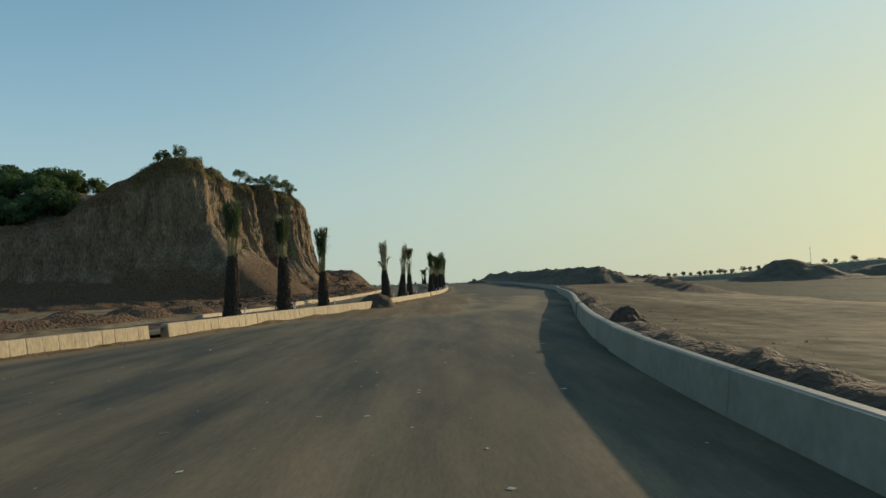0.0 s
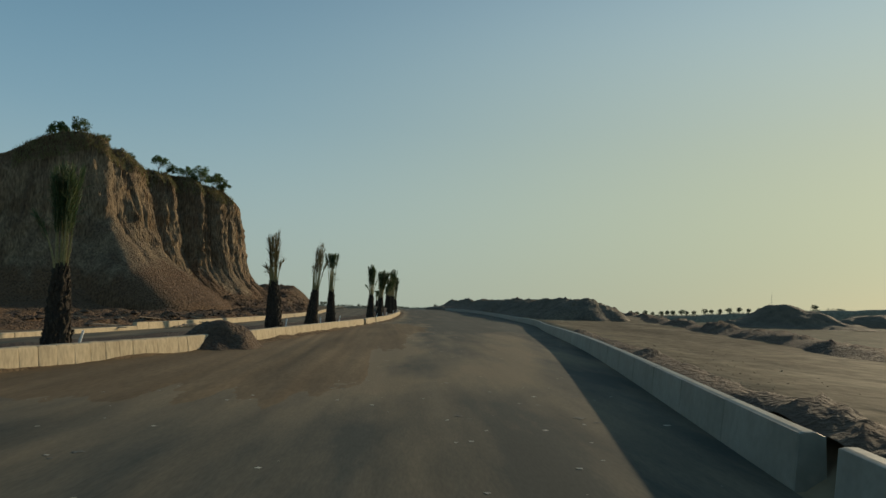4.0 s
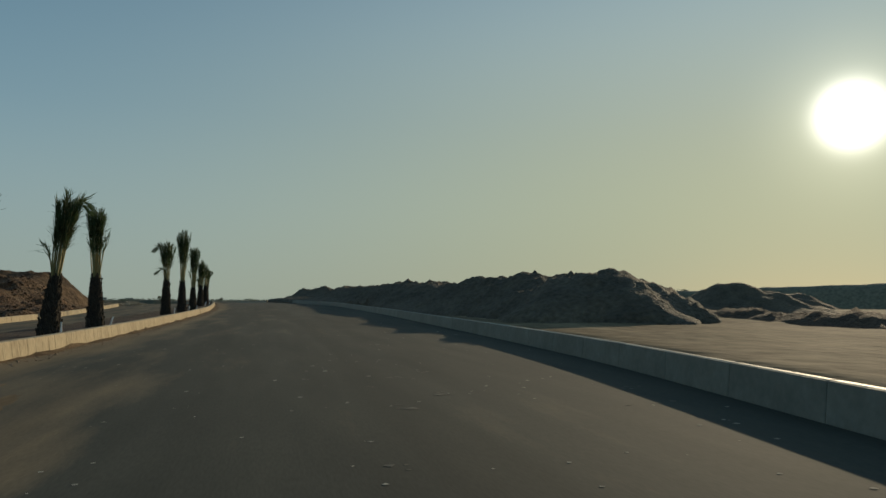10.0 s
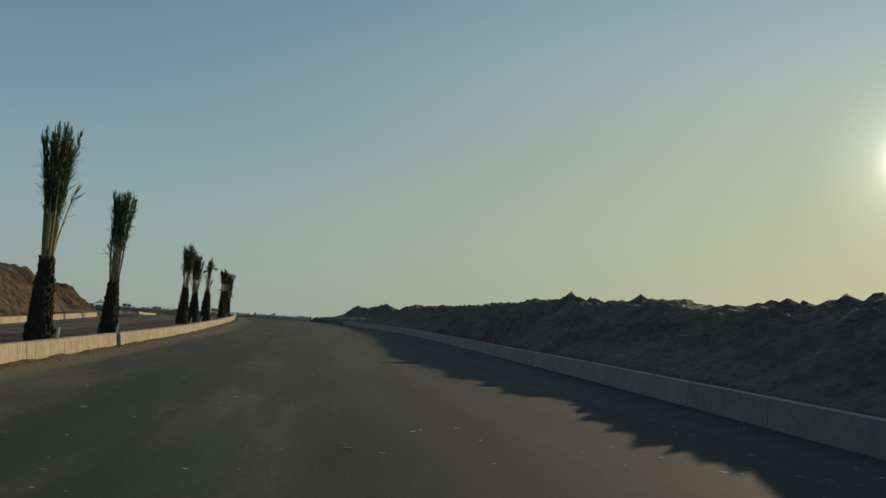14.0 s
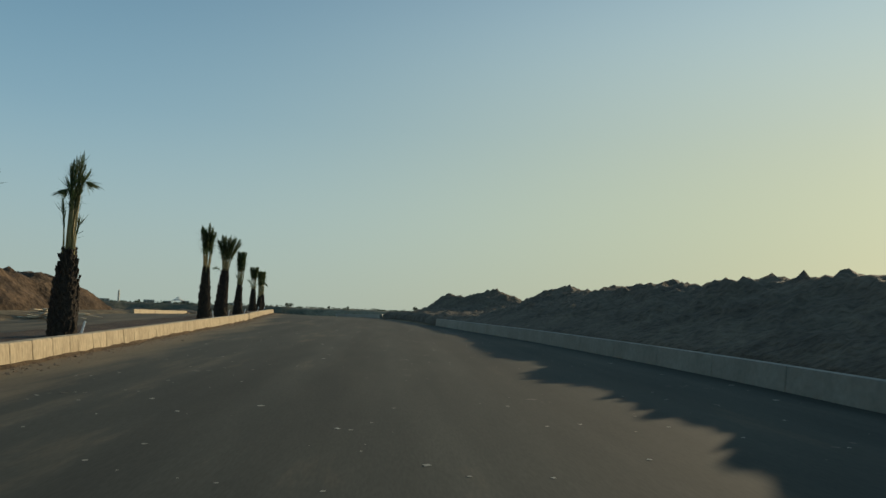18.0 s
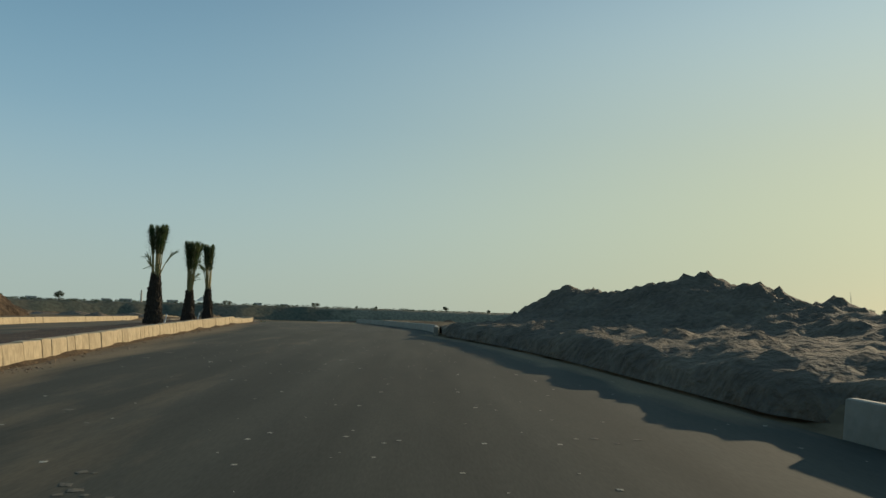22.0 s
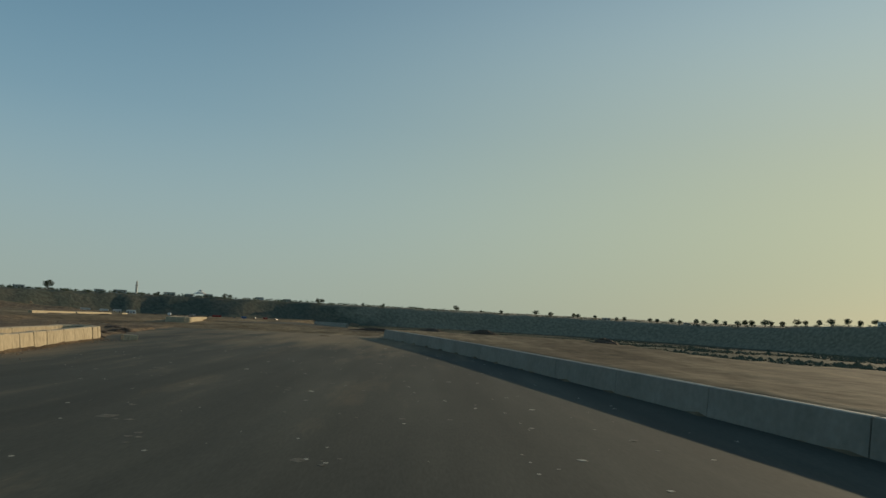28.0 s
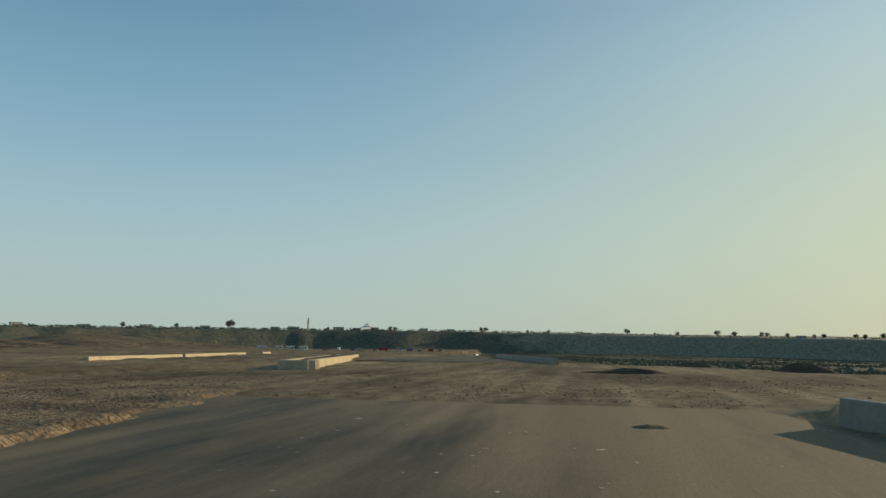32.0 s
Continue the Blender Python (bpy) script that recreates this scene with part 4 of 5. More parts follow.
barrier_run(lambda y: curve_at(BARRIER, y), -12, 9.9, 3.1, "low grey concrete barrier in shade, sand behind it", 50)
barrier_run(lambda y: curve_at(BARRIER, y) + 0.05, 10.65, 23.4, 2.15, "low grey concrete barrier beside earth heaps", 54)
barrier_run(lambda y: curve_at(BARRIER, y), 24.0, 88, 2.0, "low grey concrete barrier along a curve of the road", 60)
barrier_run(lambda y: curve_at(BARRIER, y), 88.3, 152.5, 2.5, "low grey concrete barrier below the earth berm", 64)
barrier_run(lambda y: curve_at(BARRIER, y), 153.2, 169.2, 2.86, "low grey concrete barrier ending beside the berm", 68)
barrier_run(lambda y: curve_at(BARRIER_2, y), 197.15, 243.4, 3.009, "low grey concrete barrier holding back sandy fill", 72)


# ---- palms ----
def palm(x, y, height, trunk_h, lean_x=0.0, lean_y=0.0, flare=0.55, fronds=14, seed=0, waist=0.16, width=1.0, dry=0.0, stray=2, label="", tilt=0.0, cut=False, bound=None, tie=1.0, bulge=0.0, droop=()):
    """A transplanted date palm: shaggy trunk, tied stems and a cut tuft of leaflets."""
    rnd = random.Random(seed)
    z0 = zroad(y) + bank(y) + 0.28
    top = holder("palm", x, y, z0, rnd.uniform(0, 360))
    tagged(top, label or "transplanted date palm with tied upright fronds and shaggy trunk", "palm", "palms along the median")
    turn = Matrix.Rotation(-top.matrix_world.to_euler().z, 3, "Z")

    def at(h):
        """Axis of the palm at height h."""
        k = h / height
        return turn @ Vector((lean_x * k + tilt * k * k, lean_y * k, 0)) + Vector((0, 0, h))

    # trunk core
    bm = bmesh.new()
    n = 12
    pts = [at(trunk_h * i / n - (0.12 if i == 0 else 0)) for i in range(n + 1)]
    rad = [width * (0.282 - 0.15 * (i / n) ** 1.9 + (0.05 * (1 - i / 2.5) if i < 3 else 0)) * (1 + bulge * math.sin(math.pi * min(i / n, 0.85) / 0.85)) for i in range(n + 1)]
    tube(bm, pts, rad, 12)
    for v in bm.verts:
        v.co += Vector((fbm(v.co.x * 5, v.co.y * 5, v.co.z * 4 + seed), fbm(v.co.y * 5, v.co.z * 4, v.co.x * 5 + seed), 0)) * 0.03
    trunk = part("trunk", bm, M_TRUNK, top, "dark fibrous trunk")
    # cut leaf bases in a spiral
    bm = bmesh.new()
    count = int(210 * trunk_h / 2.0)
    for k in range(count):
        h = trunk_h * (k + 0.5) / count
        a = k * 2.39996 + rnd.uniform(-0.2, 0.2)
        c = at(h)
        i = min(int(h / trunk_h * n), n - 1)
        r = rad[i] * 0.96
        out = Vector((math.cos(a), math.sin(a), 0))
        sidew = Vector((-math.sin(a), math.cos(a), 0))
        big = rnd.random() < 0.1
        L, wd = rnd.uniform(0.06, 0.14) * (1.7 if big else 1), rnd.uniform(0.022, 0.05)
        root = c + out * r
        tip = root + out * rnd.uniform(0.008, 0.034) * (2.4 if big else 1) + sidew * rnd.uniform(-0.05, 0.05) + Vector((0, 0, L))
        v = [bm.verts.new(root - sidew * wd - Vector((0, 0, 0.04))), bm.verts.new(root + sidew * wd - Vector((0, 0, 0.04))),
             bm.verts.new(tip + sidew * wd * 0.55), bm.verts.new(tip - sidew * wd * 0.55), bm.verts.new((root + tip) / 2 + out * 0.025), bm.verts.new(tip - out * 0.06)]
        for f in ((0, 1, 4), (1, 2, 4), (2, 3, 4), (3, 0, 4), (2, 5, 3), (1, 5, 2), (3, 5, 0)):
            bm.faces.new([v[q] for q in f])
    tagged(part("fibre", bm, M_SCALE, trunk, "rough cut leaf bases"), kind="stuff")

    head = 0.40 if not cut else 0.47
    leaf, per = M_FROND, 104
    if bound:
        head, per, leaf = bound[0], bound[1], (M_FROND, M_DRYFROND)[bound[2]]
    for k in range(fronds + stray + len(droop)):
        loose = k >= fronds
        bent = droop[k - fronds - stray] if k >= fronds + stray else None
        a = 2.39996 * k + rnd.uniform(-0.3, 0.3)
        ring = math.sqrt((k + 0.5) / fronds) if not loose else 1.0
        out = Vector((math.cos(a), math.sin(a), 0))
        if bent:
            out = turn @ Vector((math.cos(math.radians(bent[0])), math.sin(math.radians(bent[0])), 0))
        side_dir = Vector((-math.sin(a), math.cos(a), 0)) * rnd.uniform(-0.08, 0.08)
        tip_h = height * (rnd.uniform(0.90, 1.0) - 0.05 * ring if not cut else rnd.uniform(0.93, 0.97)) if not loose else height * rnd.uniform(0.62, 0.8)
        fl = flare * ring * rnd.uniform(0.6, 1.05) * (0.82 if not loose else 1.15)
        base_h = trunk_h * rnd.uniform(0.9, 1.0)
        bow = rnd.uniform(0.3, 1.0) * ring
        m = 10
        pts = []
        for i in range(m + 1):
            t = i / m
            h = base_h + (tip_h - base_h) * t
            if bent:
                # rises with the bundle, then arches over and hangs
                r = 0.08 + 0.06 * t + bent[1] * step(0.35, 1.15, t)
                h = base_h + (bent[2] * height - base_h) * math.sin(min(t / 0.72, 1.0) * math.pi / 2) - 0.5 * bent[1] * step(0.6, 1.1, t)
            elif loose:
                r = 0.14 + fl * t ** 1.3
                h -= 0.22 * t ** 4
            else:
                # stems bow out, are drawn in by the tie, then fan out
                r = width * 0.13 * tie * ring + waist * bow * math.sin(min(t / 0.75, 1.0) * math.pi) * 0.62 + fl * step(0.22, 1.15, t) ** 1.25
                h -= 0.05 * fl * step(0.8, 1.0, t)
            pts.append(at(h) + out * r + side_dir * t)
        rd = [0.024 * (1 - 0.85 * i / m) + 0.003 for i in range(m + 1)]
        bm = bmesh.new()
        tube(bm, pts, rd, 5)
        stem = part("frond", bm, M_STEM, top)
        # leaflets stand close and steep along the upper part, so that each frond ends in a ragged point
        bm = bmesh.new()
        lo = head - 0.02 if not loose else 0.4
        q = per if not loose else 26 if not bent else 60
        for j in range(q):
            t = lo + (1 - lo) * ((j + rnd.random()) / q) ** 0.85
            s = min(t, 0.999) * m
            i = int(s)
            p = pts[i].lerp(pts[i + 1], s - i)
            d = (pts[i + 1] - pts[i]).normalized()
            # two ranks, a little out of true
            b = (0.0 if j % 2 else math.pi) + rnd.gauss(0, 0.7)
            sidev = d.cross(out).normalized() if abs(d.dot(out)) < 0.95 else d.orthogonal().normalized()
            sidev = sidev * math.cos(b) + d.cross(sidev) * math.sin(b)
            ln = rnd.uniform(0.26, 0.52) * (1.0 - 0.35 * step(0.75, 1.0, t)) * (0.75 + 0.25 * step(lo, lo + 0.2, t))
            spread = rnd.uniform(0.08, 0.34) if rnd.random() < 0.74 else rnd.uniform(0.4, 0.95)
            e = p + (d * (1 - spread) + sidev * spread).normalized() * ln + Vector((0, 0, -0.12 * ln * spread))
            if cut and e.z > height:
                e = p.lerp(e, max((height - p.z) / max(e.z - p.z, 0.01), 0.1))
            wv = d.cross(sidev).normalized() * rnd.uniform(0.009, 0.017)
            mid = p.lerp(e, 0.45) + sidev * 0.02
            f = [bm.verts.new(p - wv * 0.5), bm.verts.new(p + wv * 0.5), bm.verts.new(mid + wv), bm.verts.new(mid - wv), bm.verts.new(e)]
            bm.faces.new((f[0], f[1], f[2], f[3]))
            bm.faces.new((f[3], f[2], f[4]))
        tagged(part("foliage", bm, leaf, stem), kind="stuff")
    return top


# x, y, height above soil, trunk height, lean, flare, fronds, waist, width
PALMS = [(-7.9, 26.0, 4.5, 2.3, 0.15, 0.34, 12, 0.16, 1.0), (-6.86, 30.0, 4.2, 2.3, 0.0, 0.34, 12, 0.16, 1.05),
         (-5.85, 33.8, 3.95, 1.7, 0.0, 0.36, 13, 0.16, 0.85),
         (-4.0, 48.0, 4.1, 1.9, -0.15, 0.24, 12, 0.08, 1.08), (-3.35, 54.5, 4.2, 1.75, 0.42, 0.2, 12, 0.16, 1.0), (-3.0, 60.4, 4.1, 1.8, 0.0, 0.34, 12, 0.1, 0.9),
         (-1.5, 76.7, 4.4, 1.85, 0.1, 0.34, 15, 0.17, 1.05), (-0.95, 81.4, 4.2, 1.7, 0.25, 0.36, 14, 0.16, 0.9), (-1.0, 87.5, 4.5, 1.9, -0.05, 0.34, 14, 0.16, 0.95),
         (-0.6, 104.3, 4.4, 2.1, 0.02, 0.46, 14, 0.14, 0.95), (-0.35, 110.8, 5.75, 2.1, 0.05, 0.54, 20, 0.18, 1.0), (-0.1, 116.1, 4.9, 1.75, 0.1, 0.36, 16, 0.22, 0.9),
         (-0.95, 134.2, 4.7, 2.1, 0.15, 0.36, 15, 0.16, 1.05), (-1.3, 140.3, 4.5, 1.9, 0.0, 0.34, 16, 0.2, 1.05), (-1.2, 144.8, 4.75, 2.15, 0.1, 0.11, 7, 0.02, 1.0),
         (-2.25, 162.5, 4.8, 2.55, 0.0, 0.34, 15, 0.16, 1.0), (-2.75, 168.1, 4.8, 2.65, 0.3, 0.72, 22, 0.2, 1.25), (-2.95, 173.8, 4.2, 1.95, 0.12, 0.24, 14, 0.2, 0.95),
         (-5.2, 191.0, 4.0, 1.95, 0.05, 0.42, 16, 0.2, 1.1), (-5.61, 196.6, 3.82, 1.4, 0.1, 0.50, 20, 0.14, 0.95), (-6.2, 201.8, 4.15, 1.65, -0.08, 0.30, 14, 0.16, 0.9)]
for k, (px, py, ph, pt, ln, fl, nf, ws, wd) in enumerate(PALMS):
    palm(px, py, ph, pt, ln, 0.0, fl, nf, 40 + k, ws, wd, stray=(1, 2, 1, 3, 2)[k % 5], cut=k in (5, 17, 18, 19, 20), bound={3: (0.34, 46, 1), 4: (0.4, 30, 1), 5: (0.66, 76, 0), 14: (0.5, 60, 0)}.get(k),
         tie=0.4 if k == 14 else 1.0, bulge={14: 0.22, 13: 0.1}.get(k, 0.0), tilt=0.3 if k == 7 else 0.0,
         droop={7: ((10, 0.35, 0.93), (-15, 0.45, 0.9)), 9: ((175, 0.75, 0.96), (190, 0.6, 0.93), (200, 0.45, 0.62)), 14: ((0, 0.1, 0.82), (180, 0.12, 0.78)), 19: ((-25, 0.6, 0.72),), 20: ((185, 0.3, 0.97), (205, 0.35, 0.95))}.get(k, ()),
         label=("date palm with tied upright fronds on a dark shaggy trunk", "leaning date palm with a cut grey-green frond tuft", "slim date palm with bound yellow stems on the median")[k % 3])


# ---- vegetation ----
def leaf_cloud(bm, rnd, centre, radius, count, size, flat=1.0):
    """Loose clump of small leaves round a centre, thinner towards its rim."""
    for _ in range(count):
        while True:
            p = Vector((rnd.uniform(-1, 1), rnd.uniform(-1, 1), rnd.uniform(-1, 1)))
            if 0.15 < p.length < 1:
                break
        p = Vector(centre) + Vector((p.x * radius, p.y * radius, p.z * radius * flat))
        a = Vector((rnd.uniform(-1, 1), rnd.uniform(-1, 1), rnd.uniform(-0.6, 0.6))).normalized() * size * rnd.uniform(0.6, 1.3)
        b = a.orthogonal().normalized() * size * rnd.uniform(0.35, 0.7)
        v = [bm.verts.new(p - a), bm.verts.new(p - b * 0.9 + a * 0.1), bm.verts.new(p + a), bm.verts.new(p + b)]
        bm.faces.new(v)


def tree_mesh(seed, h, spread, clumps, leaves, leaf, trunk_part=0.35, flat=0.7, limbs=5, mat=None):
    """Trunk with limbs, and a crown of leaf clumps, as two meshes."""
    rnd = random.Random(seed)
    bm = bmesh.new()
    bend = rnd.uniform(-0.08, 0.08) * h
    tube(bm, [(0, 0, -0.2), (bend * 0.4, 0, h * trunk_part * 0.5), (bend, bend * 0.5, h * trunk_part), (bend, bend, h * 0.7)], [h * 0.035, h * 0.028, h * 0.022, h * 0.008], 6)
    tips = []
    for k in range(limbs):
        a = 2 * math.pi * k / limbs + rnd.uniform(-0.4, 0.4)
        r = spread * rnd.uniform(0.45, 0.8)
        tip = (bend + math.cos(a) * r, bend + math.sin(a) * r, h * rnd.uniform(0.55, 0.85))
        s = (bend, bend * 0.5, h * trunk_part * rnd.uniform(0.7, 1.0))
        tube(bm, [s, ((s[0] + tip[0]) / 2, (s[1] + tip[1]) / 2, (s[2] + tip[2]) / 2 - 0.04 * h), tip], [h * 0.015, h * 0.011, h * 0.004], 5)
        tips.append(tip)
    me_t = bpy.data.meshes.new("trunk")
    bm.to_mesh(me_t)
    bm.free()
    me_t.materials.append(M_BARK)
    bm = bmesh.new()
    for k in range(clumps):
        if k < len(tips):
            c = tips[k]
        else:
            a, q = rnd.uniform(0, 6.283), rnd.uniform(-0.8, 1.0)
            r = spread * math.sqrt(max(1 - q * q, 0.05)) * rnd.uniform(0.25, 0.85)
            mid, rise = (trunk_part + 1.0) / 2, (1.0 - trunk_part) / 2 - 0.08
            c = (bend + math.cos(a) * r, bend + math.sin(a) * r, h * (mid + rise * q * 0.85))
        leaf_cloud(bm, rnd, c, spread * rnd.uniform(0.24, 0.4), leaves, leaf, flat)
    me_c = bpy.data.meshes.new("crown")
    bm.to_mesh(me_c)
    bm.free()
    me_c.materials.append(mat or M_LEAF)
    return me_t, me_c


def plant(name, meshes, x, y, z, rz, s, label, category, group=""):
    top = holder(name, x, y, z, rz)
    top.scale = (s, s, s)
    for nm, me in zip(("trunk", "crown"), meshes):
        ob = new(nm, me)
        ob.parent = top
    return tagged(top, label, category, group)


SHRUBS = [tree_mesh(300 + k, 2.4, 1.5, 15, 70, 0.13, 0.04, 0.9, 4) for k in range(4)]
HILL_TREES = [tree_mesh(330 + k, 4.6, 3.2, 26, 100, 0.22, 0.06, 0.85, 6) for k in range(4)]
FAR_TREES = [tree_mesh(350 + k, 7.4, sp, 34, 34, 0.36, tp, fl, 5, M_FARLEAF) for k, (sp, tp, fl) in enumerate(((3.8, 0.2, 0.85), (3.3, 0.13, 1.0), (4.6, 0.24, 0.75), (2.8, 0.1, 1.15)))]
rnd = random.Random(9)
# shrubs along the cliff's rim
for k, (x, y, s) in enumerate(((-41.5, 108.0, 0.85), (-39.2, 108.5, 0.75), (-38.0, 112.5, 0.6), (-36.0, 116.5, 0.45), (-33.8, 121.5, 0.75), (-32.6, 123.6, 0.55), (-31.5, 125.2, 0.6), (-29.6, 128.4, 1.0),
                            (-28.2, 130.6, 0.95), (-27.2, 131.8, 0.7), (-46, 107, 0.5), (-31, 127.5, 0.45))):
    x -= 1.3
    plant("shrub", SHRUBS[k % 4], x, y, cliff_top(x, y, 2.0) - 0.15, rnd.uniform(0, 360), s * 1.25, "small green thorn shrub on the cliff rim", "shrub", "shrubs on the cliff rim")
for k in range(70):
    x = -100 + 42 * (k + rnd.random()) / 70
    y = curve_at([(-125, 74), (-95, 84), (-70, 92), (-48, 100)], x) + rnd.uniform(5, 24)
    plant("tree", HILL_TREES[k % 4], x, y, cliff_z(x, y)[0] - 0.4, rnd.uniform(0, 360), rnd.uniform(0.72, 1.12), "dense green acacia tree on the hill above the cliff", "tree", "trees on the hill")


def tuft_patch():
    """Dry grass hanging on the cliff's rim."""
    bm = bmesh.new()
    r = random.Random(77)
    for _ in range(9000):
        x, y, z = r.choice(RIM)
        x, y, z = x + r.uniform(-0.25, 0.25), y + r.uniform(-0.25, 0.25), z - 0.08
        a = r.uniform(0, 6.28)
        w = Vector((math.cos(a), math.sin(a), 0)) * 0.06
        tip = Vector((x + r.uniform(-0.25, 0.25), y + r.uniform(-0.25, 0.25), z + r.uniform(0.2, 0.55)))
        bm.faces.new((bm.verts.new(Vector((x, y, z)) - w), bm.verts.new(Vector((x, y, z)) + w), bm.verts.new(tip)))
    tagged(mesh_object("grass", bm, M_GRASS), "dry olive grass along the cliff rim", "grass", kind="stuff")


tuft_patch()

# lone trees on the far ridge
for k, (az, s) in enumerate(((-2.9, 0.7), (-4.5, 0.6), (3.0, 1.15), (5.0, 0.5), (6.6, 0.85), (9.4, 1.15), (10.6, 1.05), (12.4, 1.0), (12.7, 0.9), (14.0, 0.9), (15.7, 0.8), (16.3, 0.85), (18.2, 0.95), (18.7, 0.9),
                           (19.8, 1.1), (20.4, 0.9), (21.6, 1.2), (22.1, 1.0), (22.9, 1.25), (23.6, 1.0), (24.5, 1.1), (25.0, 1.2), (25.4, 1.2), (26.3, 1.3), (26.7, 1.1), (27.5, 1.1), (28.4, 1.2), (28.9, 1.0), (29.8, 1.1),
                           (30.6, 1.2), (31.6, 1.2), (32.3, 1.0), (33.2, 1.0), (35.5, 1.1), (36.4, 0.9), (38.0, 1.1), (-27.2, 1.5), (-20.0, 0.6), (-15.2, 0.9), (-14.8, 0.8), (-8.1, 0.9), (-7.8, 0.9), (-31.0, 0.8), (-34.5, 0.9))):
    x, y, z = far_spot(az, 30 + 20 * ((k * 7) % 5) / 5)
    plant("tree", FAR_TREES[(k * 5 + k // 3) % 4], x, y, z, k * 77.0, s * 0.92, "lone flat-crowned tree on the far ridge", "tree", "trees on the far ridge")


def scrub():
    """Bushes too far off to tell apart, along the foot, face and edge of the escarpment."""
    bm = bmesh.new()
    r = random.Random(5)
    for _ in range(900):
        az = r.uniform(-62, 2) if r.random() < 0.75 else r.uniform(2, 40)
        x, y, z = far_spot(az, r.uniform(24, 70))
        leaf_cloud(bm, r, (x, y, z + 0.9), r.uniform(1.6, 3.4), 12, 0.9, 0.6)
    tagged(mesh_object("scrub", bm, M_FARLEAF), "dark scrub along the edge of the escarpment", "bushes", kind="stuff")



scrub()
# bare scars in the scrub of the escarpment
for k, (az, r, h) in enumerate(((-36.7, 20, 8.5), (-28.3, 17, 7.0), (-39.6, 15, 6.5), (-5.6, 22, 3.6), (-2.6, 16, 2.8))):
    x, y, z = far_spot(az, 14)
    heap("clay_scar", x, y, r, r * 0.8, h + 1.5, M_CLIFF, "bare clay scar on the scrub-grown escarpment", 80.0 + k, 30, "scar")


# ---- far buildings, mast and site huts ----
def house(x, y, z, w, d, h, rz, floors=1, label="pale flat-roofed house on the far ridge"):
    top = holder("house", x, y, z, rz)
    tagged(top, label, "house", "houses on the far ridge")
    bm = bmesh.new()
    box(bm, -w / 2, w / 2, -d / 2, d / 2, -1.5, h)
    part("wall", bm, M_WALL, top)
    bm = bmesh.new()
    box(bm, -w / 2 - 0.3, w / 2 + 0.3, -d / 2 - 0.3, d / 2 + 0.3, h, h + 0.35)
    part("roof", bm, M_WALL, top)
    n = max(2, int(w / 3.5))
    for i in range(n):
        bm = bmesh.new()
        cx = -w / 2 + w * (i + 0.5) / n
        box(bm, cx - 0.6, cx + 0.6, -d / 2 - 0.06, -d / 2 + 0.05, h * 0.35, h * 0.75)
        part("window", bm, M_DARK, top)
    return top


for k, (az, w, h, back) in enumerate(((-16.4, 9, 3.6, 46), (-24.0, 8, 3.2, 50), (-22.6, 12, 3.4, 52), (-19.2, 10, 3.6, 48), (-17.8, 8, 3.2, 55), (-12.6, 9, 3.2, 50), (-33.0, 10, 3.4, 60), (-29.0, 9, 3.2, 58),
                                    (-10.5, 9, 3.0, 52), (14.9, 9, 3.4, 48), (33.8, 12, 4.0, 40), (-37, 11, 3.2, 55), (-41, 9, 3.4, 52), (20.9, 7, 3.0, 50))):
    x, y, z = far_spot(az, back)
    house(x, y, z, w, w * 0.7, h, -az + (k * 13) % 20)


def pavilion():
    """Two-tiered roof on posts, rising over the ridge."""
    x, y, z = far_spot(-17.0, 44)
    top = holder("pavilion", x, y, z)
    tagged(top, "pavilion with a two-tiered roof on the far ridge", "pavilion")
    for k in range(4):
        bm = bmesh.new()
        sx, sy = ((-1, -1), (1, -1), (1, 1), (-1, 1))[k]
        box(bm, sx * 5 - 0.25, sx * 5 + 0.25, sy * 5 - 0.25, sy * 5 + 0.25, -1, 4)
        part("post", bm, M_WALL, top)
    for r0, r1, z0, z1 in ((8.0, 3.0, 4.0, 6.0), (3.5, 0.4, 6.6, 8.6)):
        bm = bmesh.new()
        bmesh.ops.create_cone(bm, cap_ends=True, segments=8, radius1=r0, radius2=r1, depth=z1 - z0, matrix=pose(0, 0, (z0 + z1) / 2))
        part("roof", bm, M_WALL, top)


pavilion()


def minaret():
    x, y, z = far_spot(-21.5, 42)
    top = holder("minaret", x, y, z)
    tagged(top, "slim pale minaret rising above the far ridge", "minaret")
    for nm, r0, r1, z0, z1 in (("shaft", 1.2, 1.0, -2, 9.0), ("balcony", 1.9, 1.9, 9.0, 9.6), ("lantern", 0.8, 0.8, 9.6, 12.2), ("finial", 0.95, 0.05, 12.2, 14.6)):
        bm = bmesh.new()
        bmesh.ops.create_cone(bm, cap_ends=True, segments=10, radius1=r0, radius2=r1, depth=z1 - z0, matrix=pose(0, 0, (z0 + z1) / 2))
        part(nm, bm, M_WALL, top)


minaret()


def mast():
    x, y, z = far_spot(34.2, 50)
    top = holder("radio_mast", x, y, z)
    tagged(top, "thin steel radio mast on the far ridge", "mast")
    bm = bmesh.new()
    for sx, sy in ((-1, -1), (1, -1), (0, 1)):
        tube(bm, [(sx * 0.7, sy * 0.7, -1), (sx * 0.25, sy * 0.25, 22)], [0.14, 0.1], 5)
    part("lattice", bm, M_METAL, top)
    bm = bmesh.new()
    tube(bm, [(0, 0, 21), (0, 0, 26)], [0.12, 0.06], 5)
    part("aerial", bm, M_METAL, top)


mast()


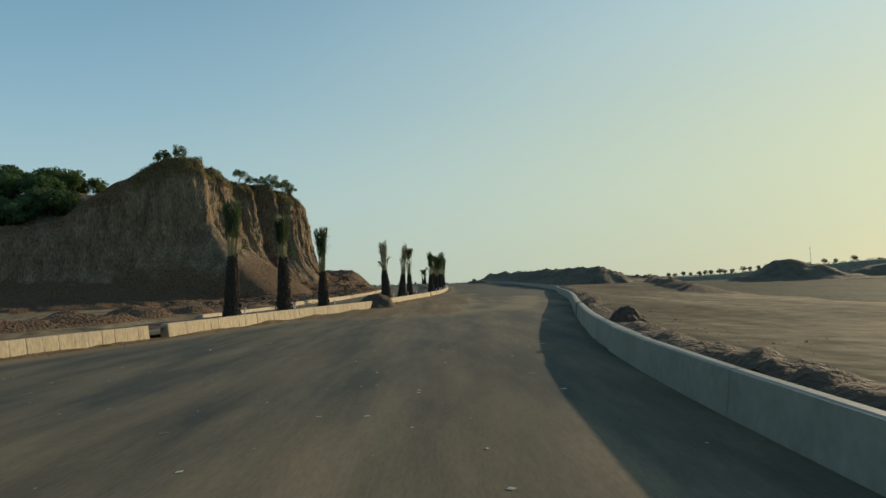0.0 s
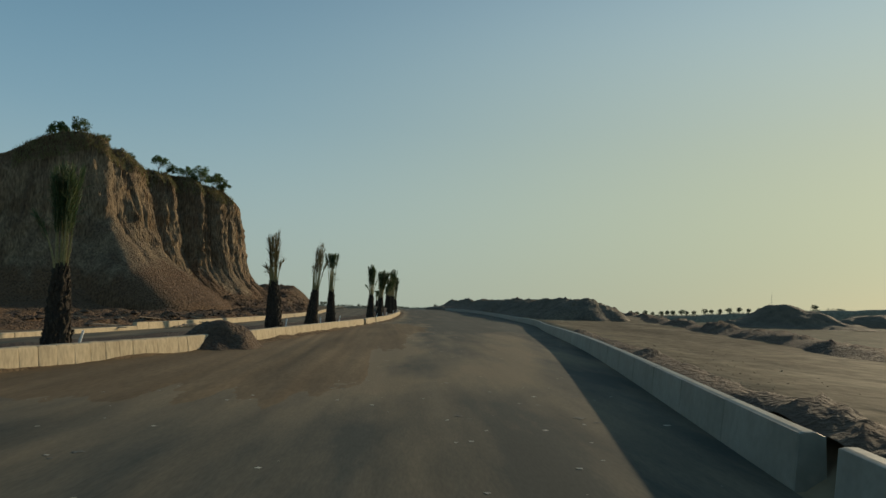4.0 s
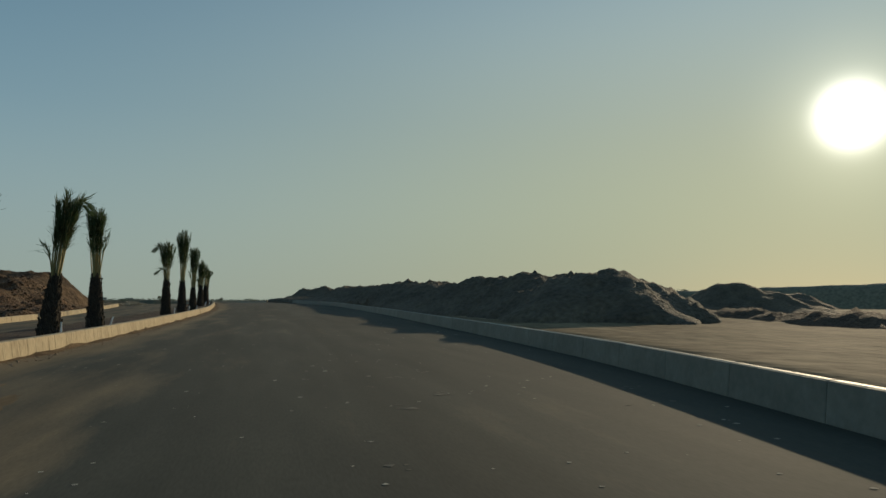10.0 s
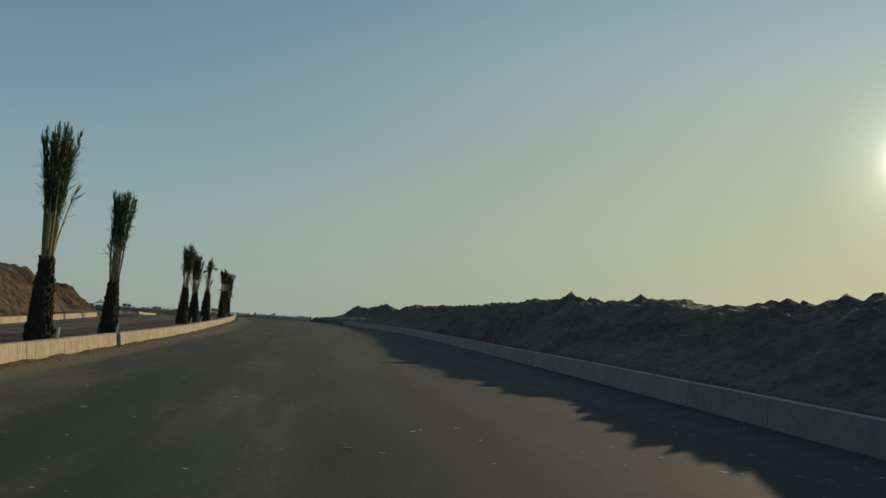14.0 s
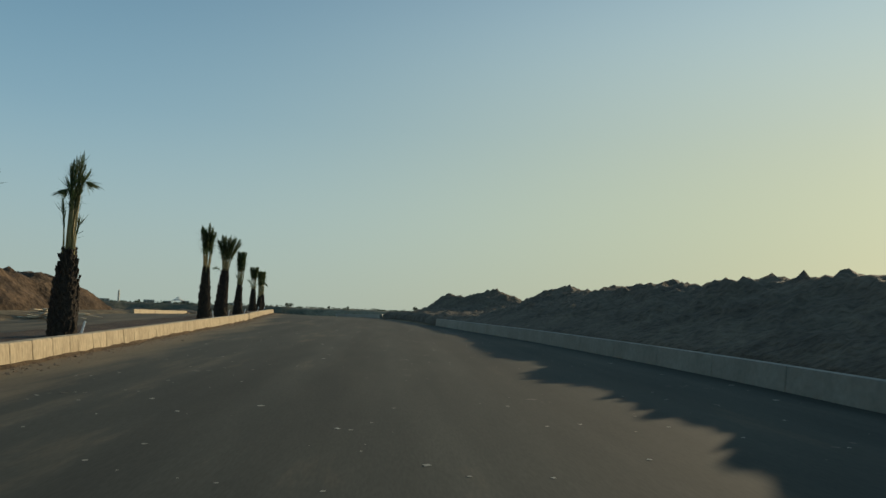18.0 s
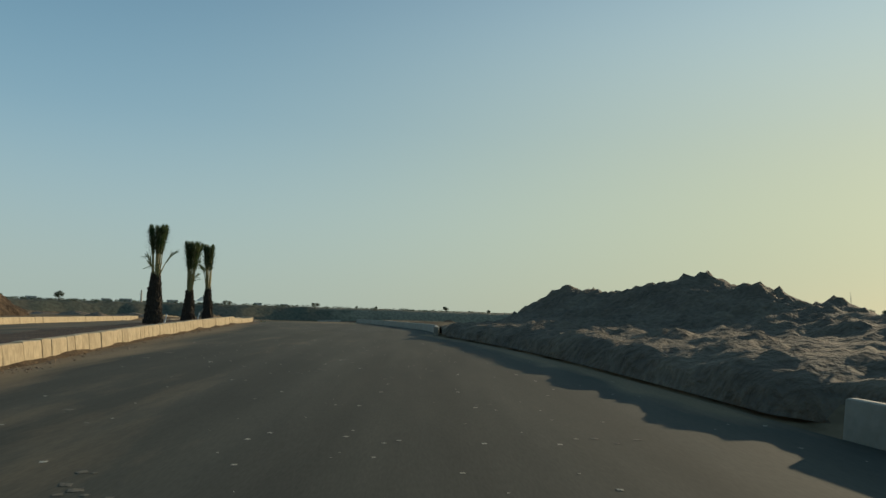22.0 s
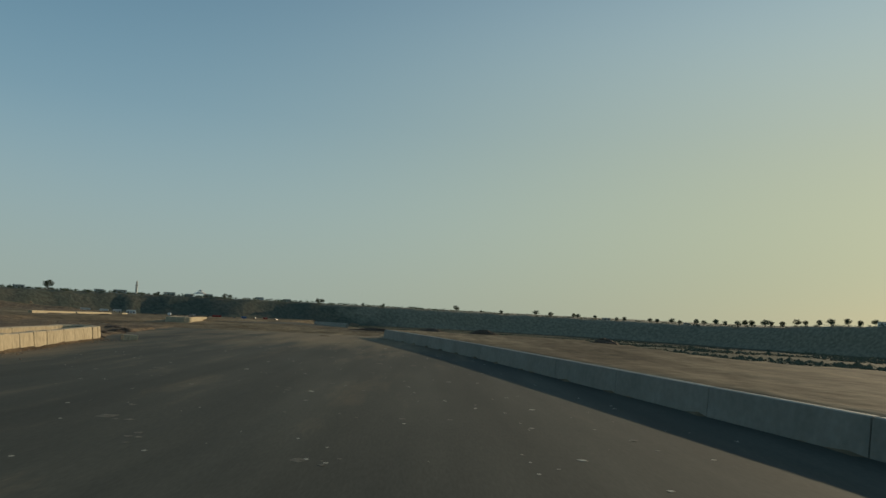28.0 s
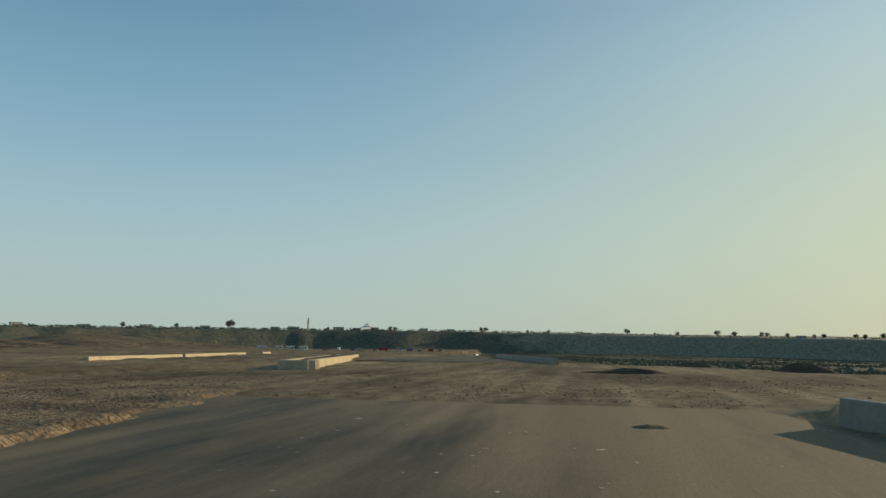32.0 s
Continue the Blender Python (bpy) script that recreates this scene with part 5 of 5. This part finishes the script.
def cabin(x, y, rz, w, label):
    z = ground_z(x, y)
    top = holder("site_cabin", x, y, z, rz)
    tagged(top, label, "cabin", "site cabins on the plain")
    bm = bmesh.new()
    box(bm, -w / 2, w / 2, -1.6, 1.6, 0.3, 3.2, 0.08)
    part("body", bm, M_WHITE, top)
    bm = bmesh.new()
    box(bm, -w / 2 - 0.15, w / 2 + 0.15, -1.75, 1.75, 3.2, 3.4)
    part("roof", bm, M_WHITE, top)
    bm = bmesh.new()
    box(bm, -0.5, 0.5, -1.64, -1.55, 0.35, 2.4)
    part("door", bm, M_METAL, top)
    for cx in (-w * 0.3, w * 0.3):
        bm = bmesh.new()
        box(bm, cx - 0.6, cx + 0.6, -1.64, -1.55, 1.4, 2.4)
        part("window", bm, M_DARK, top)
    for cx in (-w / 2 + 0.4, w / 2 - 0.4):
        bm = bmesh.new()
        box(bm, cx - 0.2, cx + 0.2, -1.4, 1.4, -0.1, 0.3)
        part("skid", bm, M_METAL, top)


def truck(x, y, rz, paint, label, long=False):
    z = ground_z(x, y)
    top = holder("truck" if long else "car", x, y, z, rz)
    tagged(top, label, "truck" if long else "car", "vehicles parked on the plain")
    L = 7.0 if long else 4.3
    bm = bmesh.new()
    if long:
        box(bm, -L / 2, L / 2 - 2.0, -1.2, 1.2, 0.9, 2.6, 0.06)
    else:
        box(bm, -L / 2, L / 2, -0.85, 0.85, 0.35, 0.95, 0.12)
    part("body", bm, paint, top)
    bm = bmesh.new()
    if long:
        box(bm, L / 2 - 1.9, L / 2, -1.15, 1.15, 0.6, 2.5, 0.15)
    else:
        box(bm, -L * 0.32, L * 0.22, -0.75, 0.75, 0.95, 1.5, 0.18)
    part("cab", bm, paint if long else M_DARK, top)
    r = 0.48 if long else 0.32
    for wx in (-L * 0.33, L * 0.33):
        for wy in (-0.8, 0.8):
            bm = bmesh.new()
            bmesh.ops.create_cone(bm, cap_ends=True, segments=14, radius1=r, radius2=r, depth=0.25, matrix=pose(wx, wy * (1.25 if long else 1), r, 90))
            part("wheel", bm, M_RUBBER, top)


for x, y, rz, w in ((-262, 770, 24, 7), (-250, 776, 22, 6), (-241, 779, 24, 6), (-232, 784, 20, 7)):
    cabin(x, y, rz, w, "small white site cabin at the foot of the escarpment")
for k, (x, y, rx, ry, h) in enumerate(((-190, 470, 70, 30, 5.0), (-260, 430, 60, 34, 7.0), (-140, 400, 46, 20, 2.6), (-215, 520, 80, 24, 6.0), (-118, 345, 30, 12, 1.8), (-330, 500, 90, 40, 9.0))):
    heap("earth_mound", x, y, rx, ry, h, (M_DIRT, M_GRASSY)[k % 2], ("low bare rise of brown earth on the plain", "low grassy rise on the dry plain")[k % 2], 60.0 + k, 40, "mound")
rnd = random.Random(21)
for k in range(16):
    az = radians(-20.5 + 14.0 * k / 15 + rnd.uniform(-0.3, 0.3))
    r = 600 + rnd.uniform(-25, 25)
    paint, nm = ((M_RED, "red"), (M_WHITE, "white"), (M_BLUE, "blue"), (M_METAL, "grey"), (M_RED, "red"))[k % 5]
    truck(-5 + r * math.sin(az), 232 + r * math.cos(az), rnd.uniform(0, 360), paint, "%s %s parked on the dusty plain" % (nm, "tipper truck" if k % 2 else "car"), bool(k % 2))


# ---- heaps and small things near the road ----
heap("earth_heap", -3.85, 39.1, 1.55, 1.9, 0.85, M_SOIL, "heap of dark earth lying in a break of the kerb", 2.0)
heap("earth_heap", -5.4, 41.3, 1.4, 1.6, 0.3, M_HEAP, "low spread heap of earth on the median", 4.0)
heap("earth_heap", 3.82, 14.9, 0.50, 0.6, 0.32, M_SOIL, "steep dark heap of earth behind the barrier", 11.0)
heap("earth_heap", -7.75, 208.2, 1.0, 1.7, 0.82, M_DIRT, "sandy heap dumped on the median", 15.0)
heap("earth_heap", -9.6, 216.2, 0.9, 2.8, 0.72, M_DIRT, "long sandy heap dumped on the median", 16.0)
heap("earth_heap", -3.5, 265.4, 2.4, 0.8, 0.24, M_SOIL, "dark windrow of clods on the dirt", 17.0)
heap("earth_heap", -4.4, 243.4, 1.2, 0.9, 0.035, M_SOIL, "thin dark spill of earth on the asphalt", 18.0)
heap("sand_heap", -4.45, 243.5, 0.55, 0.42, 0.10, M_SHEET, "small pale heap of sand on the dark spill", 28.0)
heap("earth_heap", 1.8, 280.4, 2.6, 0.9, 0.34, M_SOIL, "long dark windrow of earth along the brink of the fill", 19.0).rotation_euler.z = -0.9
heap("earth_heap", 9.0, 240.2, 0.9, 0.6, 0.24, M_SOIL, "dark rounded heap of earth on the brink of the fill", 21.0).rotation_euler.z = -1.1
heap("earth_heap", 6.6, 274.4, 2.4, 0.9, 0.5, M_SOIL, "dark heap of earth on the brink of the fill", 20.0).rotation_euler.z = -0.85


def dirt_bank():
    """Spread dirt lying on the edge of the asphalt, lumpy and a hand high."""
    verts, faces = [], []
    n, m = 90, 56
    for j in range(n + 1):
        y = 232.5 + 20 * j / n
        edge = kerb_x(232) - 0.16 * (y - 232) - 0.35 * step(232, 236, y) + 0.4 * fbm(y * 0.7, 1.0, 6.0, 4)
        for i in range(m + 1):
            d = 15 * (i / m) ** 1.6
            x = edge - d
            rise = step(0.0, 0.4, d) * (1 - step(7, 15, d)) * step(232.5, 234.5, y) * (1 - step(246, 252.5, y))
            z = (0.07 + 0.12 * max(fbm(x * 0.3, y * 0.3, 2.0, 4) + 0.2, 0) + 0.025 * fbm(x * 2.2, y * 2.2, 7.0, 3)) * rise
            verts.append((x, y, max(ground_z(x, y), zroad(y) if d < 1 else -9) - 0.03 + z))
    for j in range(n):
        for i in range(m):
            k = j * (m + 1) + i
            faces.append((k, k + m + 1, k + m + 2, k + 1))
    tagged(raw_object("dirt_bank", verts, faces, M_DIRT), "lumpy brown dirt spread over the edge of the asphalt", "ground", kind="structure")


dirt_bank()
for k, (x, y, r, h) in enumerate(((-12.6, 235.6, 0.8, 0.24), (-11.7, 234.8, 0.5, 0.2), (-12.0, 236.6, 0.6, 0.22), (-12.3, 238.2, 0.7, 0.2), (-13.6, 237.0, 0.9, 0.25), (-11.4, 233.6, 0.45, 0.16), (-13.9, 241.0, 0.8, 0.16))):
    heap("earth_heap", x, y, r, r * 0.8, h, M_SOIL, "small heap of dark clods beside the asphalt edge", 70.0 + k, 20)
for k in range(8):
    heap("earth_heap", -24 - 3.4 * k + rnd.uniform(-1, 1), 240 + 1.5 * k + rnd.uniform(-4, 4), rnd.uniform(1.5, 3.2), rnd.uniform(1.0, 2.0), rnd.uniform(0.25, 0.5), M_HEAP, "heap of reddish earth on the waste ground", 50.0 + k, 18)


def clods(name, spots, mat, label, lo, hi, seed, flat=0.6, category="debris"):
    """Loose lumps, each a rough eight-sided stone, joined because nobody could count them."""
    r = random.Random(seed)
    verts, faces = [], []
    for x, y, z in spots:
        s = r.uniform(lo, hi) * (1 if r.random() > 0.1 else 1.8)
        k = len(verts)
        a = r.uniform(0, 6.28)
        for dx, dy, dz in ((1, 0, 0.1), (0, 1, 0), (-1, 0, 0.15), (0, -1, 0.05), (0.15, 0.1, 1), (0, 0, -0.6)):
            q = r.uniform(0.7, 1.2)
            verts.append((x + s * q * (dx * math.cos(a) - dy * math.sin(a)), y + s * q * (dx * math.sin(a) + dy * math.cos(a)), z + s * q * dz * flat))
        for f in ((0, 1, 4), (1, 2, 4), (2, 3, 4), (3, 0, 4), (1, 0, 5), (2, 1, 5), (3, 2, 5), (0, 3, 5)):
            faces.append([k + i for i in f])
    ob = raw_object(name, verts, faces, mat, smooth=False)
    tagged(ob, label, category, kind="stuff")


def plain_scrub():
    """Low thorn scrub in patches on the plain below the brink, with bare fields between."""
    r = random.Random(404)
    spots = []
    while len(spots) < 9000:
        y = r.uniform(360, 1000)
        x = curve_at(BRINK, min(y, 700)) + 12 + (y * 0.75 + 60) * r.random()
        if fbm(x * 0.011, y * 0.006, 9.0, 3) > -0.06:
            spots.append((x, y, ground_z(x, y) + 0.1))
    clods("scrub", spots, M_SCRUB, "low grey-green thorn scrub in patches on the plain", 0.45, 1.25, 405, 0.8, "scrub")


def windrow():
    """Low ragged ridge of dark clods pushed against the back of the barrier."""
    verts, faces = [], []
    n, m = 260, 10
    for j in range(n + 1):
        y = -4 + 52 * j / n
        w = 0.9 + 0.5 * fbm(y * 0.25, 2.0, 1.0, 3)
        h = 0.07 + 0.16 * max(fbm(y * 0.22, 8.0, 2.0, 4) + 0.1, 0)
        for i in range(m + 1):
            u = i / m
            x = right_x(y) + 0.3 + w * u
            z = h * math.sin(math.pi * min(u * 1.05 + 0.12, 1.0)) * (1 + 0.7 * fbm(x * 2.6, y * 2.6, 3.0, 4))
            verts.append((x, y, ground_z(right_x(y) + 1.0, y) + z - 0.03))
    for j in range(n):
        for i in range(m):
            k = j * (m + 1) + i
            faces.append((k, k + 1, k + m + 2, k + m + 1))
    tagged(raw_object("earth_windrow", verts, faces, M_SOIL), "low ragged windrow of dark clods behind the barrier", "ground", kind="structure")


plain_scrub()
windrow()


def brink_bank():
    """Low dark bank of pushed soil along the brink of the fill."""
    verts, faces = [], []
    n, m = 420, 10
    for j in range(n + 1):
        y = 28 + 150 * j / n
        w = 2.2 + 0.9 * fbm(y * 0.12, 2.0, 4.0, 3)
        h = (0.34 + 0.3 * fbm(y * 0.16, 5.0, 2.0, 4)) * step(28, 40, y)
        for i in range(m + 1):
            u = i / m
            x = curve_at(BRINK, y) - 4.6 + w * (u - 0.5)
            verts.append((x, y, ground_z(x, y) - 0.04 + max(h, 0.0) * math.sin(math.pi * u) * (1 + 0.5 * fbm(x * 1.6, y * 1.6, 3.0, 3))))
    for j in range(n):
        for i in range(m):
            k = j * (m + 1) + i
            faces.append((k, k + 1, k + m + 2, k + m + 1))
    tagged(raw_object("earth_bank", verts, faces, M_SOIL), "low dark bank of soil along the brink of the fill", "ground", kind="structure")


brink_bank()
rnd = random.Random(31)
spots = []
for _ in range(2600):
    y = rnd.uniform(0, 244)
    a, b = kerb_x(min(y, 232)), right_x(y)
    x = a + (b - a) * rnd.uniform(0.12, 0.97)
    spots.append((x, y, road_z(x, y) + 0.004))
clods("chips", spots, M_CHIP, "pale flat chips of concrete and paper on the asphalt", 0.008, 0.040, 1, 0.03)
spots = []
for _ in range(260):
    y = rnd.uniform(0, 244)
    a, b = kerb_x(min(y, 232)), right_x(y)
    cx, cy = a + (b - a) * rnd.uniform(0.15, 0.92), y
    for _ in range(rnd.randrange(1, 5)):
        x, y = cx + rnd.gauss(0, 0.16), cy + rnd.gauss(0, 0.16)
        spots.append((x, y, road_z(x, y) + 0.003))
clods("mud_splats", spots, M_MUD, "dried pale splats of mud on the asphalt", 0.02, 0.075, 11, 0.03)
spots = []
for _ in range(9000):
    y = rnd.uniform(247.2, 263)
    x = rnd.uniform(-22, 9)
    if fbm(x * 0.25, y * 0.25, 3.0, 3) > -0.12:
        spots.append((x, y, ground_z(x, y) + 0.005))
clods("gravel", spots, M_DIRT, "loose brown gravel where the asphalt stops", 0.008, 0.028, 12)
spots = []
for _ in range(5200):
    y = rnd.uniform(0, 232)
    x = kerb_x(y) + abs(rnd.gauss(0, 0.35)) + 0.05
    spots.append((x, y, road_z(x, y)))
clods("clods", spots, M_HEAP, "small brown clods along the foot of the kerb", 0.01, 0.035, 2)
spots = []
for _ in range(3200):
    y = rnd.uniform(60, 146)
    x = far_kerb_x(y) - rnd.uniform(0.8, 13)
    spots.append((x, y, cliff_z(x, y)[0]))
clods("rubble", spots, M_SOIL, "reddish rubble at the foot of the cliff", 0.06, 0.24, 3)
spots = []
for _ in range(500):
    y = rnd.uniform(4, 40)
    x = right_x(y) + 0.4 + abs(rnd.gauss(0, 0.9))
    spots.append((x, y, ground_z(x, y)))
clods("clods", spots, M_HEAP, "clods spilled behind the barrier", 0.008, 0.022, 4)
spots = []
for _ in range(3500):
    y = rnd.uniform(240, 330)
    x = rnd.uniform(-48, 22)
    spots.append((x, y, ground_z(x, y)))
clods("clods", spots, M_HEAP, "stones and clods on the unpaved crossing", 0.01, 0.04, 5)
spots = []
for _ in range(1500):
    y = rnd.uniform(233, 250)
    x = kerb_x(232) - 0.16 * (y - 232) - 1.0 - abs(rnd.gauss(0, 3.0))
    spots.append((x, y, ground_z(x, y) + 0.05))
clods("clods", spots, M_DIRT, "dense clods beside the asphalt edge", 0.008, 0.03, 6)


def pipe(x, y, seed, h):
    r = random.Random(seed)
    bm = bmesh.new()
    n, r0, r1 = 12, 0.026, 0.021
    ring = []
    for rad, z in ((r0, -0.2), (r0, h), (r1, h), (r1, -0.2)):
        ring.append([bm.verts.new((rad * math.cos(2 * math.pi * k / n), rad * math.sin(2 * math.pi * k / n), z)) for k in range(n)])
    for a, b in zip(ring, ring[1:]):
        for k in range(n):
            bm.faces.new((a[k], a[(k + 1) % n], b[(k + 1) % n], b[k]))
    ob = mesh_object("pipe", bm, M_PLASTIC)
    ob.matrix_world = pose(x, y, zroad(y) + bank(y) + 0.28, r.uniform(-8, 8), r.uniform(-4, 18), 0)
    tagged(ob, "short white plastic watering pipe beside a palm", "pipe", "watering pipes")


for k, p in enumerate(PALMS):
    pipe(min(p[0] + 0.50, kerb_x(p[1]) - 0.42), p[1] - 0.12, k, 0.1 if k == 20 else 0.40)


def plank(x, y, rz, length, tilt, lift, mat=M_WOOD, label="weathered shuttering plank thrown on the rubble"):
    bm = bmesh.new()
    box(bm, -length / 2, length / 2, -0.11, 0.11, -0.02, 0.025, 0.008)
    ob = mesh_object("plank", bm, mat)
    ob.matrix_world = pose(x, y, max(cliff_z(x, y)[0], ground_z(x, y)) + lift, 0, tilt, rz)
    tagged(ob, label, "plank", "planks on the rubble" if mat is M_WOOD else "dumped timber")


for k, (x, y, rz, L, tl) in enumerate(((-16.0, 60.5, 20, 2.4, 4), (-16.6, 61.5, -15, 2.8, -6), (-15.5, 59.4, 60, 1.8, 3), (-18.0, 64.0, 35, 2.6, 10), (-14.9, 58.3, 5, 2.0, 0), (-15.8, 67, 75, 2.4, 4), (-16.2, 80, 20, 2.2, 3),
                                  (-15.2, 74.5, -10, 2.0, -4), (-15.0, 77.0, 50, 1.6, 4))):
    plank(x, y, rz, L, tl, 0.08 + 0.03 * (k % 3))
rnd = random.Random(77)
for k in range(11):
    y = rnd.uniform(64.5, 72.0)
    plank(far_kerb_x(y) + rnd.uniform(0.25, 1.1), y, rnd.choice((70, 85, 100, 40, 120)) + rnd.uniform(-12, 12), rnd.uniform(1.0, 2.6), rnd.uniform(-7, 7), 0.10 + 0.02 * k)

# timber dumped on the edge of the far carriageway
for k in range(34):
    y = rnd.uniform(168.4, 174.2)
    x = far_kerb_x(y) + 0.3 + abs(rnd.gauss(0.5, 0.55))
    plank(x, y, rnd.choice((20, -15, 60, 75, 100, -40)) + rnd.uniform(-14, 14), rnd.uniform(0.9, 2.8), rnd.uniform(-9, 9), 0.10 + 0.6 * rnd.random() * (1 - abs(y - 171.0) / 4.0), M_TIMBER, "pale broken plank in a heap of dumped timber")


def timber_prop(x, y):
    bm = bmesh.new()
    tube(bm, [(-0.44, -0.3, -0.05), (-0.17, -0.12, 0.62)], [0.045, 0.04], 6)
    ob = mesh_object("timber_prop", bm, M_WOOD)
    ob.location = (x, y, zroad(y) + bank(y) + 0.28)
    tagged(ob, "short weathered timber prop leaning on a palm trunk", "prop")


timber_prop(-6.2, 201.8)

# loose kerb block by the nose of the median, one on the rubble
def small_block(x, y, rz):
    bm = bmesh.new()
    box(bm, -0.24, 0.24, -0.13, 0.13, 0.0, 0.2, 0.015)
    ob = mesh_object("concrete_block", bm, M_KERB)
    ob.matrix_world = pose(x, y, ground_z(x, y) + 0.03, 0, 3, rz)
    tagged(ob, "loose pale concrete block lying on the dirt", "block", "loose blocks")


small_block(-9.5, 231.9, 40)


def nose():
    """Rounded end of the median: kerb blocks set round half a circle."""
    y = 231.7
    a, b = kerb_x(y), median_left(y)
    cx, r = (a + b) / 2, (a - b) / 2
    top = holder("kerb", cx, y, zroad(y))
    tagged(top, "rounded kerb nose closing the median", "kerb")
    n = 6
    for k in range(n):
        t = math.pi * (k + 0.5) / n
        ob = new("kerb_block", KB[k % 5])
        ob.parent = top
        ob.matrix_local = pose(r * math.cos(t), r * 0.9 * math.sin(t), 0, 0, 0, math.degrees(t)) @ pose(0, -0.225, 0)


nose()


# ---- unpaved crossing and the road beyond it ----
def side_line(x0, y0, slope):
    return lambda y: x0 + slope * (y - y0)


left_line = side_line(-30.3, 264.4, -0.245)
for y0, y1 in ((264.4, 278.8), (279.6, 287.4), (288.0, 297.0), (306, 309)):
    kerb_run("kerb", left_line, y0, y1, 1.5, KL, M_KERB, "pale concrete kerb length standing on open dirt", piece="kerb_length", seed=int(y1), lift=0.0)
island_right = side_line(-18.0, 263.6, -0.242)
island_left = side_line(-19.5, 263.2, -0.25)
kerb_run("kerb", island_right, 264.2, 293, 1.5, KL, M_KERB, "pale concrete kerb of an unfinished traffic island", piece="kerb_length", seed=81)
kerb_run("kerb", island_left, 264.2, 293, 1.5, KL, M_KERB, "pale concrete kerb of an unfinished traffic island", flip=True, piece="kerb_length", seed=82)


def island_nose():
    top = holder("kerb", -18.75, 263.6, zroad(263.4))
    tagged(top, "squared concrete kerb end of a traffic island", "kerb")
    for x, y, rz, me in ((-0.78, 0.28, -112, KB[1]), (-0.72, -0.02, -90, KL[0]), (0.72, 0.0, -50, KB[2]), (0.9, 0.34, -22, KB[3])):
        ob = new("kerb_length", me)
        ob.parent = top
        ob.matrix_local = pose(x, y - 0.3, 0.0, 0, 0, rz)


island_nose()


def island_soil():
    verts, faces = [], []
    n = 30
    for j in range(n + 1):
        y = 264.2 + 29 * j / n
        for i in range(5):
            u = i / 4
            x = island_left(y) + 0.1 + (island_right(y) - island_left(y) - 0.2) * u
            verts.append((x, y, zroad(y) + 0.34 + 0.12 * (fbm(x, y, 4.0) + 0.5) * step(266, 272, y)))
    for j in range(n):
        for i in range(4):
            k = j * 5 + i
            faces.append((k, k + 1, k + 6, k + 5))
    tagged(raw_object("traffic_island", verts, faces, M_SOIL), "soil fill of the unfinished traffic island", "ground", kind="structure")


island_soil()
barrier_run(side_line(-7.3, 282, -0.255), 282, 312, 2.0, "low grey concrete barrier beyond the dirt crossing", 90)
ribbon("road_beyond", 286, 470, lambda y: island_right(y) + 0.1 + 0.02 * (y - 286), lambda y: -7.4 - 0.255 * (y - 282), 0.03, M_ASPHALT, "distant asphalt road beyond the dirt crossing", cells=8, pitch=3.0, dust=lambda x, y, u: 0.4)
